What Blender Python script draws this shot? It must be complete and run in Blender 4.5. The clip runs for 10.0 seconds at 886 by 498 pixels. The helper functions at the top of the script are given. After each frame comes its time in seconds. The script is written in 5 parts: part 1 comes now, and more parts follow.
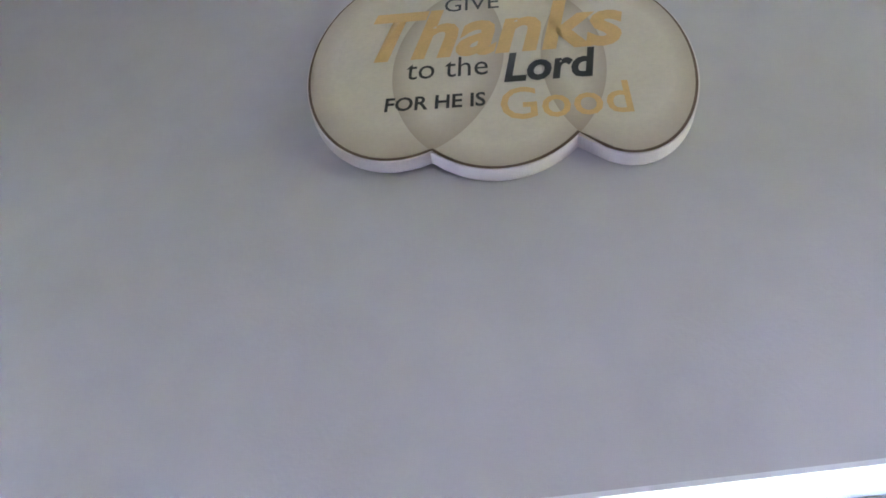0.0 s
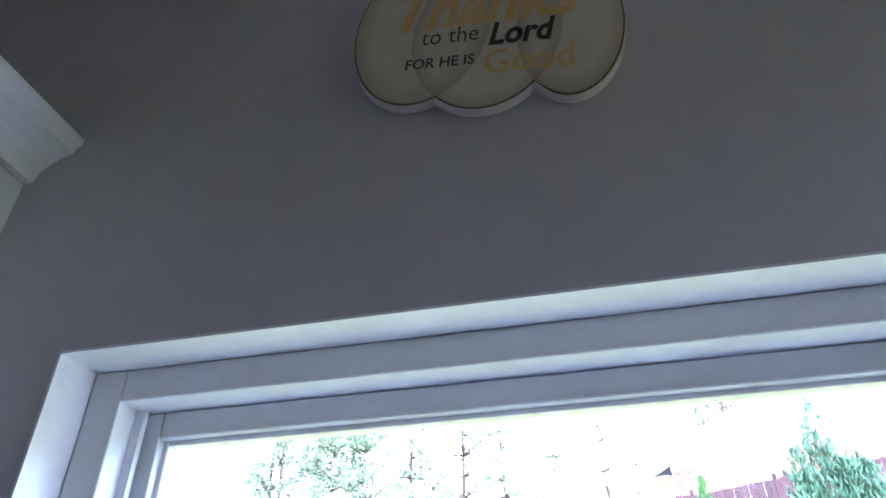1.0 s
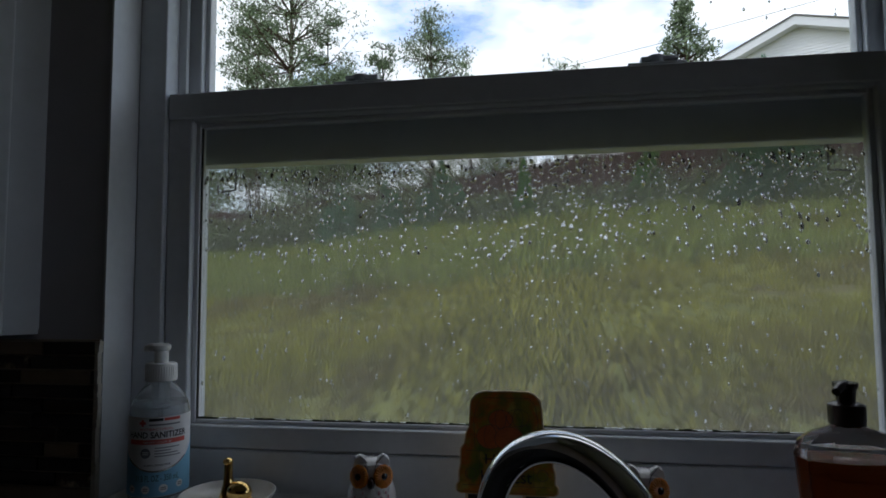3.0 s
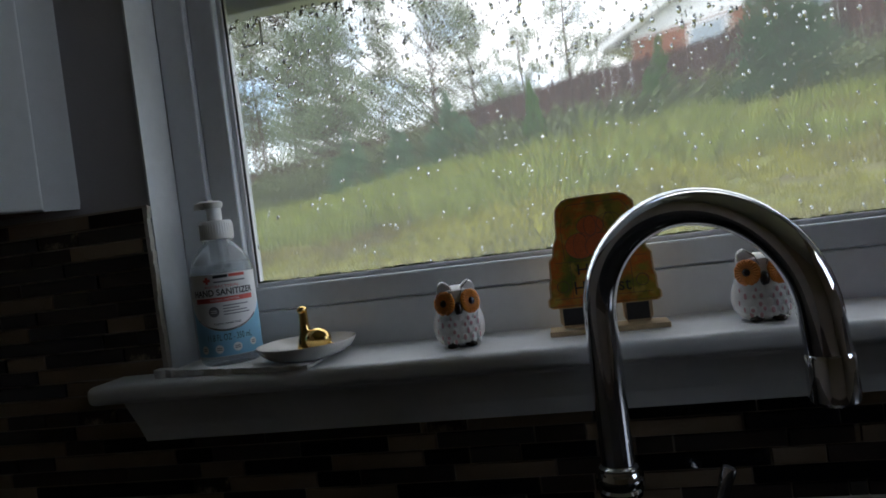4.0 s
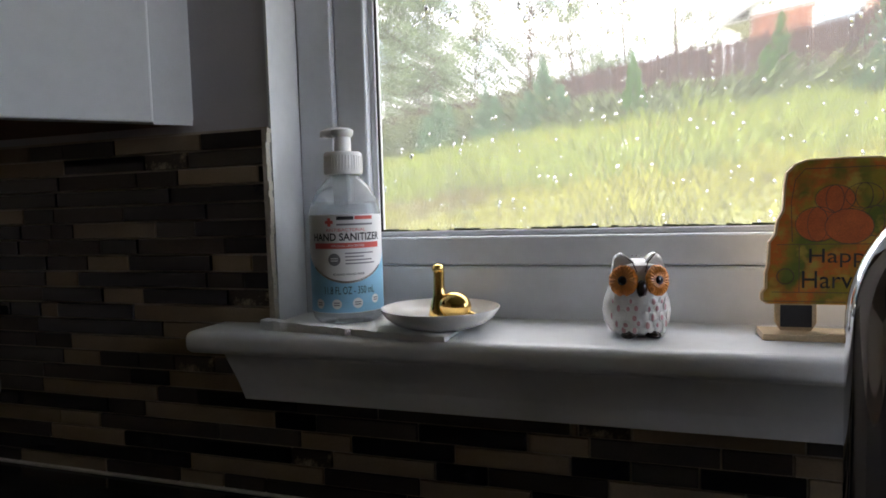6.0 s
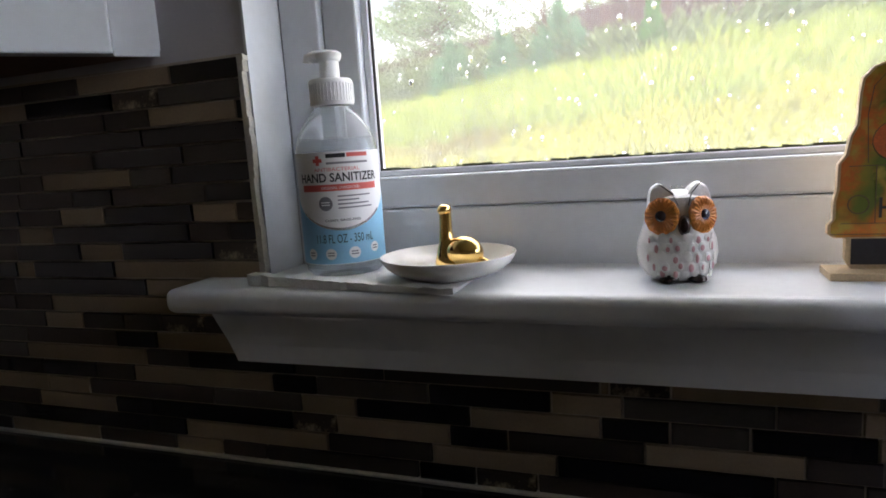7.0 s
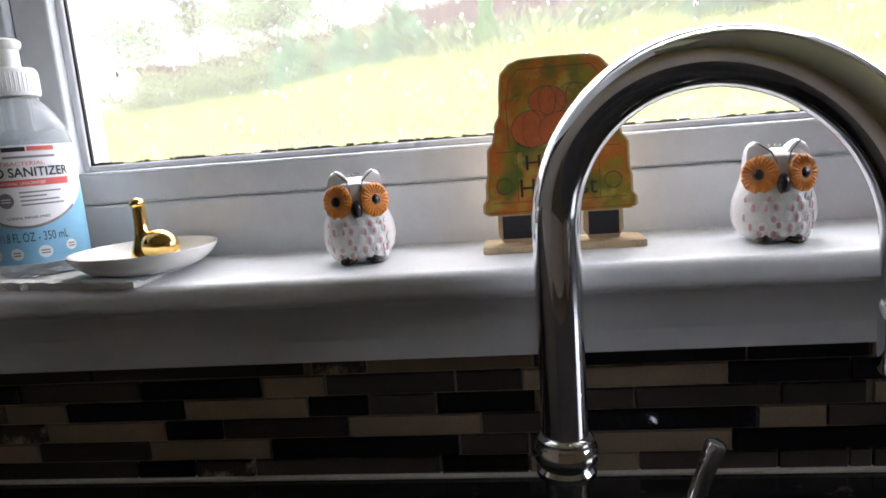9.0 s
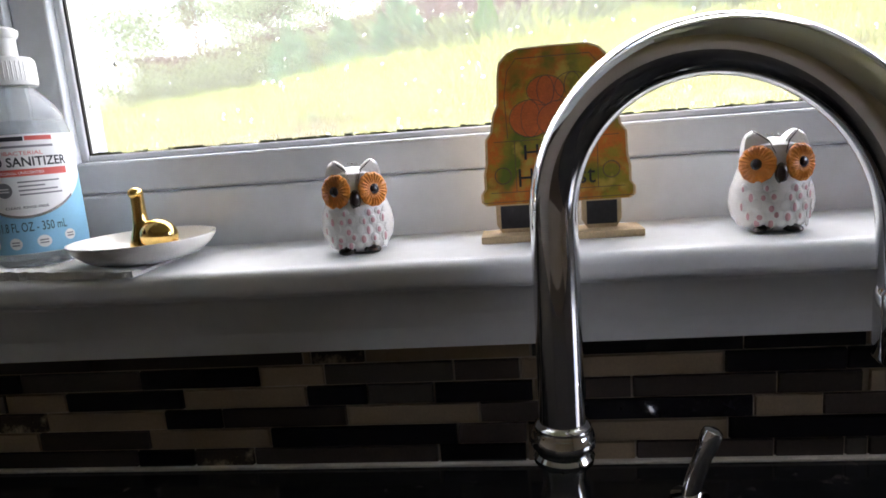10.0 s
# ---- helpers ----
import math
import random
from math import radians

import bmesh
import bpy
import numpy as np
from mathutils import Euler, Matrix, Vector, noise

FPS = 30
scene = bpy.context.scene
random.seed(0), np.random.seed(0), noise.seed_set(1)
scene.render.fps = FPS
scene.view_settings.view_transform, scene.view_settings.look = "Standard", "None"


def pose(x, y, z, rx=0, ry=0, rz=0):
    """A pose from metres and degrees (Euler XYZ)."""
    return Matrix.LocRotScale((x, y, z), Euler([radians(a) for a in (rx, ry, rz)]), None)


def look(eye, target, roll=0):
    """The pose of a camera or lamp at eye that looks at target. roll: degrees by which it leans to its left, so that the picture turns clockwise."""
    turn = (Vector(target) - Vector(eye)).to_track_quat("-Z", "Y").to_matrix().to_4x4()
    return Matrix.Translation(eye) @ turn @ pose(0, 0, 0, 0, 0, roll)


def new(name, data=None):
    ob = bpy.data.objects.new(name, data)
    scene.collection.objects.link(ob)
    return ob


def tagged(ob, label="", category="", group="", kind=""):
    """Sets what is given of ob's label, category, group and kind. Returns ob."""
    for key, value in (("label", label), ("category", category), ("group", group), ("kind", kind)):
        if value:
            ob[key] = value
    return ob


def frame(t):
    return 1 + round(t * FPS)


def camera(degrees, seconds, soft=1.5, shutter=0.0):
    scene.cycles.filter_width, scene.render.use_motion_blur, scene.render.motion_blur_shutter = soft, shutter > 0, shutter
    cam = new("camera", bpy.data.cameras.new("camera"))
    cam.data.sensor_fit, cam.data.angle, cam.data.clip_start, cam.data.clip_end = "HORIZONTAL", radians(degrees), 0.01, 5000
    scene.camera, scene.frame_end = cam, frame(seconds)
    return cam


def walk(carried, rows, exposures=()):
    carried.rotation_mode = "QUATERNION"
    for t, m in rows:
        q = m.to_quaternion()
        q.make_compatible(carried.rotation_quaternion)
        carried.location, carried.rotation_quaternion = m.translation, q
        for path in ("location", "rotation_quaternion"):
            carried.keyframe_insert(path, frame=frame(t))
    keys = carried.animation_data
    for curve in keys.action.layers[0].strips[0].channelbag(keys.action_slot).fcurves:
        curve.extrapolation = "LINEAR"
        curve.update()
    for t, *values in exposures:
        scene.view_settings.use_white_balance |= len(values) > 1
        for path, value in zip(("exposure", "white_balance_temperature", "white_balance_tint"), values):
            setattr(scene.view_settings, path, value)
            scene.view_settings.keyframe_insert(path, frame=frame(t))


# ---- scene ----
cam = camera(70.5, 10.0, 1.7, 0.0)

PATH = [
    (0, (-0.049, -0.341, 2.010), (-0.129, 1.192, 3.285), -5.7),
    (0.4, (-0.009, -0.342, 1.966), (-0.193, 1.172, 3.259), -2.6),
    (0.7, (0.013, -0.390, 1.936), (-0.227, 1.195, 3.132), -2.6),
    (1.0, (0.040, -0.513, 1.827), (-0.289, 1.115, 2.941), -1.4),
    (1.2, (0.092, -0.615, 1.732), (-0.354, 0.989, 2.840), 0.0),
    (1.5, (0.069, -0.716, 1.674), (-0.284, 1.006, 2.629), -1.3),
    (1.7, (0.038, -0.769, 1.620), (-0.215, 1.049, 2.414), -2.0),
    (2, (0.048, -0.73, 1.548), (-0.137, 1.157, 2.184), 0.5),
    (2.2, (0.057, -0.722, 1.525), (-0.164, 1.19, 2.069), -1.7),
    (2.5, (0.049, -0.719, 1.457), (-0.232, 1.214, 1.889), -2.3),
    (3, (0.077, -0.726, 1.357), (-0.24, 1.243, 1.501), -0.4),
    (3.1, (0.058, -0.720, 1.330), (-0.193, 1.260, 1.438), -1.0),
    (4.3, (-0.031, -0.666, 1.215), (-0.482, 1.281, 1.164), -9.3),
    (4.5, (-0.067, -0.671, 1.213), (-0.567, 1.265, 1.157), -9.3),
    (5, (-0.121, -0.649, 1.216), (-0.724, 1.257, 1.16), -6.0),
    (5.5, (-0.117, -0.598, 1.218), (-0.754, 1.296, 1.134), -0.9),
    (6.8, (-0.119, -0.5, 1.203), (-0.738, 1.383, 0.937), -4.2),
    (7, (-0.133, -0.482, 1.203), (-0.809, 1.376, 0.901), -3.8),
    (7.5, (-0.148, -0.447, 1.195), (-0.832, 1.384, 0.771), -2.2),
    (8, (-0.108, -0.455, 1.194), (-0.686, 1.426, 0.836), -2.3),
    (8.5, (-0.051, -0.464, 1.189), (-0.389, 1.479, 0.855), -3.0),
    (9, (-0.006, -0.476, 1.19), (-0.234, 1.481, 0.844), -4.4),
    (9.5, (-0.009, -0.474, 1.188), (-0.245, 1.477, 0.816), -4.3),
    (10, (-0.005, -0.477, 1.188), (-0.233, 1.475, 0.818), -4.4),
]
EXPOSURES = [(0.0, 5.4, 5150, 32), (0.5, 4.7, 5050, 32), (0.8, 4.2, 5000, 32), (1.0, 3.45, 5000, 30), (1.2, 2.2, 5500, 24), (1.5, 0.95, 5700, 18), (2.0, 0.15, 5700, 14), (3.1, -0.5, 6150, 13), (4.3, 1.3, 6400, 12), (5.5, 2.05, 6850, 16), (7.0, 2.5, 6750, 19), (7.5, 2.85, 6700, 20), (9.0, 2.9, 6800, 19), (10.0, 2.8, 6850, 19)]
walk(cam, [(t, look(eye, target, roll)) for t, eye, target, roll in PATH], EXPOSURES)
CAB_ANGLE = 45.0

# ---------------- world and light ----------------
def node(tree, kind, **values):
    n = tree.nodes.new(kind)
    for key, value in values.items():
        if key in n.inputs:
            n.inputs[key].default_value = value
    return n


def make_world():
    world = bpy.data.worlds.new("sky")
    world.use_nodes = True
    t = world.node_tree
    t.nodes.clear()
    out = t.nodes.new("ShaderNodeOutputWorld")
    back = t.nodes.new("ShaderNodeBackground")
    sky = t.nodes.new("ShaderNodeTexSky")
    sky.sky_type = "NISHITA"
    sky.sun_disc = False
    sky.sun_elevation = radians(46)
    sky.sun_rotation = radians(249)
    gain = t.nodes.new("ShaderNodeVectorMath")
    gain.operation = "SCALE"
    gain.inputs["Scale"].default_value = SKY
    t.links.new(sky.outputs[0], gain.inputs[0])
    coord = t.nodes.new("ShaderNodeTexCoord")
    stretch = t.nodes.new("ShaderNodeMapping")
    stretch.inputs["Scale"].default_value = (1.0, 1.0, 2.4)
    t.links.new(coord.outputs["Generated"], stretch.inputs[0])
    clouds = node(t, "ShaderNodeTexNoise", Scale=2.6, Detail=7.0, Roughness=0.62)
    t.links.new(stretch.outputs[0], clouds.inputs["Vector"])
    ramp = t.nodes.new("ShaderNodeValToRGB")
    ramp.color_ramp.elements[0].position = 0.38
    ramp.color_ramp.elements[1].position = 0.53
    t.links.new(clouds.outputs[0], ramp.inputs[0])
    mix = t.nodes.new("ShaderNodeMix")
    mix.data_type = "RGBA"
    t.links.new(ramp.outputs[0], mix.inputs[0])
    t.links.new(gain.outputs[0], mix.inputs[6])
    mix.inputs[7].default_value = (CLOUD, CLOUD, CLOUD * 1.02, 1)
    t.links.new(mix.outputs[2], back.inputs[0])
    back.inputs[1].default_value = 1.0
    t.links.new(back.outputs[0], out.inputs[0])
    scene.world = world


SKY, CLOUD = 0.42, 2.1
make_world()
sun = new("sun", bpy.data.lights.new("sun", "SUN"))
sun.data.energy, sun.data.angle, sun.data.color = 1.0, radians(12), (1.0, 0.95, 0.86)
sun.matrix_world = look((0, 0, 30), (8.0, 3.0, 21.0))


# ---------------- materials ----------------
def mat(name, color, rough=0.6, metal=0.0, vary=0.15, scale=20.0, bump=0.0, bump_scale=80.0, spec=0.5, coat=0.0,
        island=0.0, obj_random=0.0, second=None, second_at=0.55, trans=0.0, ior=1.45):
    """A surface with colour variation at two scales, fine relief and, where asked, a second colour in patches."""
    m = bpy.data.materials.new(name)
    m.use_nodes = True
    t = m.node_tree
    p = t.nodes["Principled BSDF"]
    p.inputs["Roughness"].default_value = rough
    p.inputs["Metallic"].default_value = metal
    p.inputs["Specular IOR Level"].default_value = spec
    p.inputs["Coat Weight"].default_value = coat
    p.inputs["Transmission Weight"].default_value = trans
    p.inputs["IOR"].default_value = ior
    coord = t.nodes.new("ShaderNodeTexCoord")
    big = node(t, "ShaderNodeTexNoise", Scale=scale, Detail=4.0)
    small = node(t, "ShaderNodeTexNoise", Scale=scale * 9, Detail=3.0)
    for n in (big, small):
        t.links.new(coord.outputs["Object"], n.inputs["Vector"])
    add = t.nodes.new("ShaderNodeMath")
    add.operation = "ADD"
    t.links.new(big.outputs[0], add.inputs[0])
    t.links.new(small.outputs[0], add.inputs[1])
    gain = t.nodes.new("ShaderNodeMapRange")
    gain.inputs["From Min"].default_value, gain.inputs["From Max"].default_value = 0.6, 1.4
    gain.inputs["To Min"].default_value, gain.inputs["To Max"].default_value = 1 - vary, 1 + vary
    t.links.new(add.outputs[0], gain.inputs["Value"])
    last = gain.outputs[0]
    for amount, kind, socket in ((island, "ShaderNodeNewGeometry", "Random Per Island"), (obj_random, "ShaderNodeObjectInfo", "Random")):
        if amount:
            info = t.nodes.new(kind)
            r = t.nodes.new("ShaderNodeMapRange")
            r.inputs["To Min"].default_value, r.inputs["To Max"].default_value = 1 - amount, 1 + amount
            t.links.new(info.outputs[socket], r.inputs["Value"])
            times = t.nodes.new("ShaderNodeMath")
            times.operation = "MULTIPLY"
            t.links.new(last, times.inputs[0])
            t.links.new(r.outputs[0], times.inputs[1])
            last = times.outputs[0]
    base = t.nodes.new("ShaderNodeRGB")
    base.outputs[0].default_value = (*color, 1)
    source = base.outputs[0]
    if second:
        other = t.nodes.new("ShaderNodeMix")
        other.data_type = "RGBA"
        ramp = t.nodes.new("ShaderNodeMapRange")
        ramp.inputs["From Min"].default_value, ramp.inputs["From Max"].default_value = second_at - 0.06, second_at + 0.06
        patch = node(t, "ShaderNodeTexNoise", Scale=scale * 0.6, Detail=6.0, Roughness=0.65)
        t.links.new(coord.outputs["Object"], patch.inputs["Vector"])
        t.links.new(patch.outputs[0], ramp.inputs["Value"])
        t.links.new(ramp.outputs[0], other.inputs[0])
        t.links.new(source, other.inputs[6])
        other.inputs[7].default_value = (*second, 1)
        source = other.outputs[2]
    vm = t.nodes.new("ShaderNodeVectorMath")
    vm.operation = "SCALE"
    t.links.new(source, vm.inputs[0])
    t.links.new(last, vm.inputs["Scale"])
    t.links.new(vm.outputs[0], p.inputs["Base Color"])
    if bump:
        relief = node(t, "ShaderNodeTexNoise", Scale=bump_scale, Detail=5.0)
        t.links.new(coord.outputs["Object"], relief.inputs["Vector"])
        b = node(t, "ShaderNodeBump", Strength=bump, Distance=0.002)
        t.links.new(relief.outputs[0], b.inputs["Height"])
        t.links.new(b.outputs[0], p.inputs["Normal"])
    return m


WALL = mat("wall_paint", (0.50, 0.49, 0.515), 0.75, vary=0.05, scale=3, bump=0.12, bump_scale=260)
# invented colour for unseen walls, picked to bounce warm light onto the window wall
BEIGE = mat("beige_bounce_paint", (0.60, 0.51, 0.425), 0.75, vary=0.06, scale=3, bump=0.12, bump_scale=260)
CEIL = mat("ceiling_paint", (0.75, 0.75, 0.74), 0.8, vary=0.04, scale=3, bump=0.3, bump_scale=120)
TRIM = mat("white_trim_paint", (0.74, 0.76, 0.78), 0.38, vary=0.05, scale=9, bump=0.05, bump_scale=150)
VINYL = mat("white_vinyl", (0.72, 0.75, 0.79), 0.34, vary=0.06, scale=8, bump=0.03, bump_scale=200)
BEAD = mat("pale_vinyl_bead", (0.78, 0.80, 0.83), 0.3, vary=0.04, scale=8)
GASKET = mat("black_gasket", (0.03, 0.03, 0.028), 0.7, vary=0.3, scale=40)
MOULD = mat("mildew", (0.05, 0.06, 0.03), 0.9, vary=0.5, scale=150)
CABINET = mat("white_cabinet_paint", (0.70, 0.73, 0.75), 0.42, vary=0.05, scale=6, bump=0.04, bump_scale=120)
CABWOOD = mat("cabinet_underside_wood", (0.20, 0.10, 0.06), 0.6, vary=0.25, scale=14)
GROUT = mat("grout", (0.42, 0.36, 0.29), 0.9, vary=0.2, scale=30, bump=0.4, bump_scale=400)
CAULK = mat("caulk", (0.50, 0.46, 0.39), 0.7, vary=0.2, scale=40, bump=0.4, bump_scale=120)
T_BEIGE = mat("beige_stone_tile", (0.264, 0.200, 0.132), 0.55, vary=0.14, scale=45, bump=0.2, bump_scale=300, obj_random=0.12)
T_BROWN = mat("brown_stone_tile", (0.050, 0.037, 0.030), 0.4, vary=0.25, scale=40, bump=0.15, bump_scale=300, obj_random=0.35)
T_GREY = mat("grey_stone_tile", (0.068, 0.058, 0.048), 0.4, vary=0.2, scale=40, bump=0.15, bump_scale=300, obj_random=0.2)
T_BLACK = mat("black_glass_tile", (0.010, 0.009, 0.012), 0.06, vary=0.3, scale=30, spec=0.6, obj_random=0.3)
T_MARBLE = mat("veined_marble_tile", (0.06, 0.045, 0.035), 0.25, vary=0.3, scale=60, second=(0.33, 0.27, 0.19), second_at=0.56)
GRANITE = mat("black_granite", (0.012, 0.012, 0.013), 0.14, vary=0.7, scale=90, second=(0.06, 0.05, 0.045), second_at=0.66)
CHROME = mat("chrome", (0.72, 0.73, 0.74), 0.045, 1.0, vary=0.03, scale=12)
GOLD = mat("polished_gold", (0.83, 0.56, 0.20), 0.10, 1.0, vary=0.06, scale=60)
CERAMIC = mat("white_glazed_ceramic", (0.78, 0.77, 0.73), 0.16, vary=0.04, scale=40, coat=0.4)
OWLWHITE = mat("white_glazed_owl", (0.76, 0.74, 0.72), 0.24, vary=0.07, scale=90, coat=0.3, bump=0.25, bump_scale=260)
OWLPINK = mat("pink_glaze", (0.58, 0.32, 0.34), 0.26, vary=0.25, scale=200, coat=0.3)
OWLORANGE = mat("orange_glaze", (0.74, 0.26, 0.045), 0.24, vary=0.25, scale=220, coat=0.3, bump=0.5, bump_scale=350)
OWLDARK = mat("dark_brown_glaze", (0.025, 0.014, 0.012), 0.2, vary=0.2, scale=100, coat=0.3)
PAPER = mat("white_paper_towel", (0.80, 0.80, 0.79), 0.95, vary=0.05, scale=60, bump=0.8, bump_scale=500)
PLASTIC = mat("white_plastic", (0.82, 0.82, 0.81), 0.3, vary=0.03, scale=30)
CLEAR = mat("clear_plastic", (0.93, 0.96, 0.97), 0.10, vary=0.02, scale=20, trans=0.86, ior=1.16)
GEL = mat("clear_gel", (0.88, 0.94, 0.96), 0.12, vary=0.02, scale=20, trans=0.78, ior=1.20)
LBL_WHITE = mat("label_white", (0.80, 0.80, 0.80), 0.45, vary=0.03, scale=60)
LBL_BLUE = mat("label_blue", (0.24, 0.52, 0.72), 0.45, vary=0.05, scale=60)
LBL_RED = mat("label_red", (0.62, 0.11, 0.09), 0.45, vary=0.05, scale=60)
INK = mat("black_ink", (0.02, 0.02, 0.025), 0.5, vary=0.1, scale=60)
GREYINK = mat("grey_ink", (0.22, 0.22, 0.24), 0.5, vary=0.1, scale=60)
SILVER = mat("silver_foil", (0.55, 0.55, 0.56), 0.25, 0.8, vary=0.1, scale=60)
SIGNEDGE = mat("sign_white_edge", (0.74, 0.68, 0.66), 0.6, vary=0.06, scale=60)
SIGNBROWN = mat("sign_brown_line", (0.12, 0.075, 0.05), 0.6, vary=0.2, scale=60)
SIGNGOLD = mat("sign_gold_paint", (0.66, 0.44, 0.17), 0.5, 0.0, vary=0.1, scale=60)
PLY = mat("raw_plywood", (0.62, 0.47, 0.29), 0.65, vary=0.18, scale=60, bump=0.15, bump_scale=300)
TYRE = mat("black_painted_tyre", (0.03, 0.03, 0.035), 0.6, vary=0.4, scale=300)
SOAPCLEAR = mat("clear_bottle_plastic", (0.94, 0.95, 0.94), 0.06, vary=0.02, scale=20, trans=1.0, ior=1.25)
SOAP = mat("orange_liquid_soap", (0.52, 0.12, 0.02), 0.08, vary=0.06, scale=30, trans=0.9, ior=1.34)
BLACKPUMP = mat("dark_brown_plastic", (0.02, 0.013, 0.011), 0.25, vary=0.1, scale=30)
OAK = mat("floor_wood", (0.15, 0.11, 0.085), 0.4, vary=0.25, scale=6, bump=0.1)
GROUND = mat("grassy_ground", (0.135, 0.145, 0.028), 0.95, vary=0.35, scale=0.7, second=(0.095, 0.072, 0.03), second_at=0.62)
GRASS = mat("grass_blades", (0.215, 0.212, 0.027), 0.8, vary=0.2, scale=0.5, island=0.45, second=(0.15, 0.125, 0.035), second_at=0.58)
WEED = mat("yellow_green_weeds", (0.167, 0.203, 0.039), 0.8, vary=0.2, scale=0.6, island=0.4)
NEEDLE = mat("pine_needles", (0.175, 0.230, 0.125), 0.75, vary=0.25, scale=0.5, island=0.5)
LEAF = mat("broad_leaves", (0.115, 0.160, 0.065), 0.7, vary=0.25, scale=0.4, island=0.5)
CONIFER = mat("blue_green_conifer", (0.085, 0.165, 0.085), 0.75, vary=0.2, scale=0.8, island=0.45)
ARBOR = mat("bright_green_arborvitae", (0.083, 0.186, 0.045), 0.75, vary=0.2, scale=0.8, island=0.45)
BARK = mat("pine_bark", (0.091, 0.056, 0.042), 0.9, vary=0.4, scale=3, bump=0.6, bump_scale=14)
FENCE = mat("red_brown_fence_stain", (0.036, 0.013, 0.012), 0.8, vary=0.3, scale=2.5, obj_random=0.3)
SIDING = mat("white_siding", (0.80, 0.81, 0.83), 0.6, vary=0.04, scale=1.5)
ROOF = mat("grey_shingles", (0.17, 0.16, 0.16), 0.9, vary=0.3, scale=6)
MORTAR = mat("mortar", (0.42, 0.38, 0.34), 0.9, vary=0.15, scale=5)
WINPANE = mat("dark_window_pane", (0.30, 0.36, 0.42), 0.08, vary=0.1, scale=2)
CABLE = mat("cable_black", (0.03, 0.03, 0.03), 0.6, vary=0.2, scale=5)
WIRE = mat("screen_wire", (0.16, 0.16, 0.16), 0.6, vary=0.15, scale=40)


def pane_material():
    """Thin window glass: mostly clear with a Fresnel sheen."""
    m = bpy.data.materials.new("window_glass")
    m.use_nodes = True
    t = m.node_tree
    t.nodes.clear()
    out = t.nodes.new("ShaderNodeOutputMaterial")
    clear = t.nodes.new("ShaderNodeBsdfTransparent")
    clear.inputs[0].default_value = (0.93, 0.95, 0.94, 1)
    shine = node(t, "ShaderNodeBsdfGlossy", Roughness=0.02)
    lw = node(t, "ShaderNodeLayerWeight", Blend=0.5)
    power = t.nodes.new("ShaderNodeMath")
    power.operation = "POWER"
    power.inputs[1].default_value = 5.0
    t.links.new(lw.outputs["Facing"], power.inputs[0])
    fres = t.nodes.new("ShaderNodeMapRange")
    fres.inputs["To Min"].default_value, fres.inputs["To Max"].default_value = 0.03, 0.8
    t.links.new(power.outputs[0], fres.inputs["Value"])
    mix = t.nodes.new("ShaderNodeMixShader")
    t.links.new(fres.outputs[0], mix.inputs[0])
    t.links.new(clear.outputs[0], mix.inputs[1])
    t.links.new(shine.outputs[0], mix.inputs[2])
    t.links.new(mix.outputs[0], out.inputs[0])
    return m


GLASS = pane_material()


def wet_pane_material():
    """The lower pane: rain film and lens blur soften the view, translucent haze brightens it."""
    m = pane_material()
    m.name = "wet_window_glass"
    t = m.node_tree
    clear = next(n for n in t.nodes if n.type == "BSDF_TRANSPARENT")
    mix = next(n for n in t.nodes if n.type == "MIX_SHADER")
    # rough refraction for the rain film, also standing for out-of-focus blur outdoors
    film = node(t, "ShaderNodeBsdfRefraction", IOR=1.02, Roughness=0.20)
    film.inputs[0].default_value = (0.95, 0.96, 0.95, 1)
    # pale haze painted into the glass to lift the view's brightness
    haze = t.nodes.new("ShaderNodeBsdfTranslucent")
    haze.inputs[0].default_value = (0.9, 0.9, 0.88, 1)
    a = t.nodes.new("ShaderNodeMixShader")
    b = t.nodes.new("ShaderNodeMixShader")
    coord = t.nodes.new("ShaderNodeTexCoord")
    streak = t.nodes.new("ShaderNodeMapping")
    streak.inputs["Scale"].default_value = (60, 1, 14)
    n = node(t, "ShaderNodeTexNoise", Scale=1.0, Detail=4.0)
    r = t.nodes.new("ShaderNodeMapRange")
    r.inputs["From Min"].default_value, r.inputs["From Max"].default_value = 0.35, 0.65
    r.inputs["To Min"].default_value, r.inputs["To Max"].default_value = 0.22, 0.50
    t.links.new(coord.outputs["Object"], streak.inputs[0])
    t.links.new(streak.outputs[0], n.inputs["Vector"])
    t.links.new(n.outputs[0], r.inputs["Value"])
    t.links.new(r.outputs[0], a.inputs[0])
    t.links.new(clear.outputs[0], a.inputs[1])
    t.links.new(film.outputs[0], a.inputs[2])
    b.inputs[0].default_value = 0.06
    t.links.new(a.outputs[0], b.inputs[1])
    t.links.new(haze.outputs[0], b.inputs[2])
    t.links.new(b.outputs[0], mix.inputs[1])
    return m


WETGLASS = wet_pane_material()
DROP = mat("rain_water", (0.97, 0.98, 1.0), 0.0, vary=0.0, scale=20, trans=1.0, ior=1.33)


# the sign's three lobes: middle and half sizes
LOBES = ((-0.089, 0.045, 0.0930, 0.150), (-0.003, 0.020, 0.0960, 0.141), (0.102, 0.015, 0.0660, 0.127))


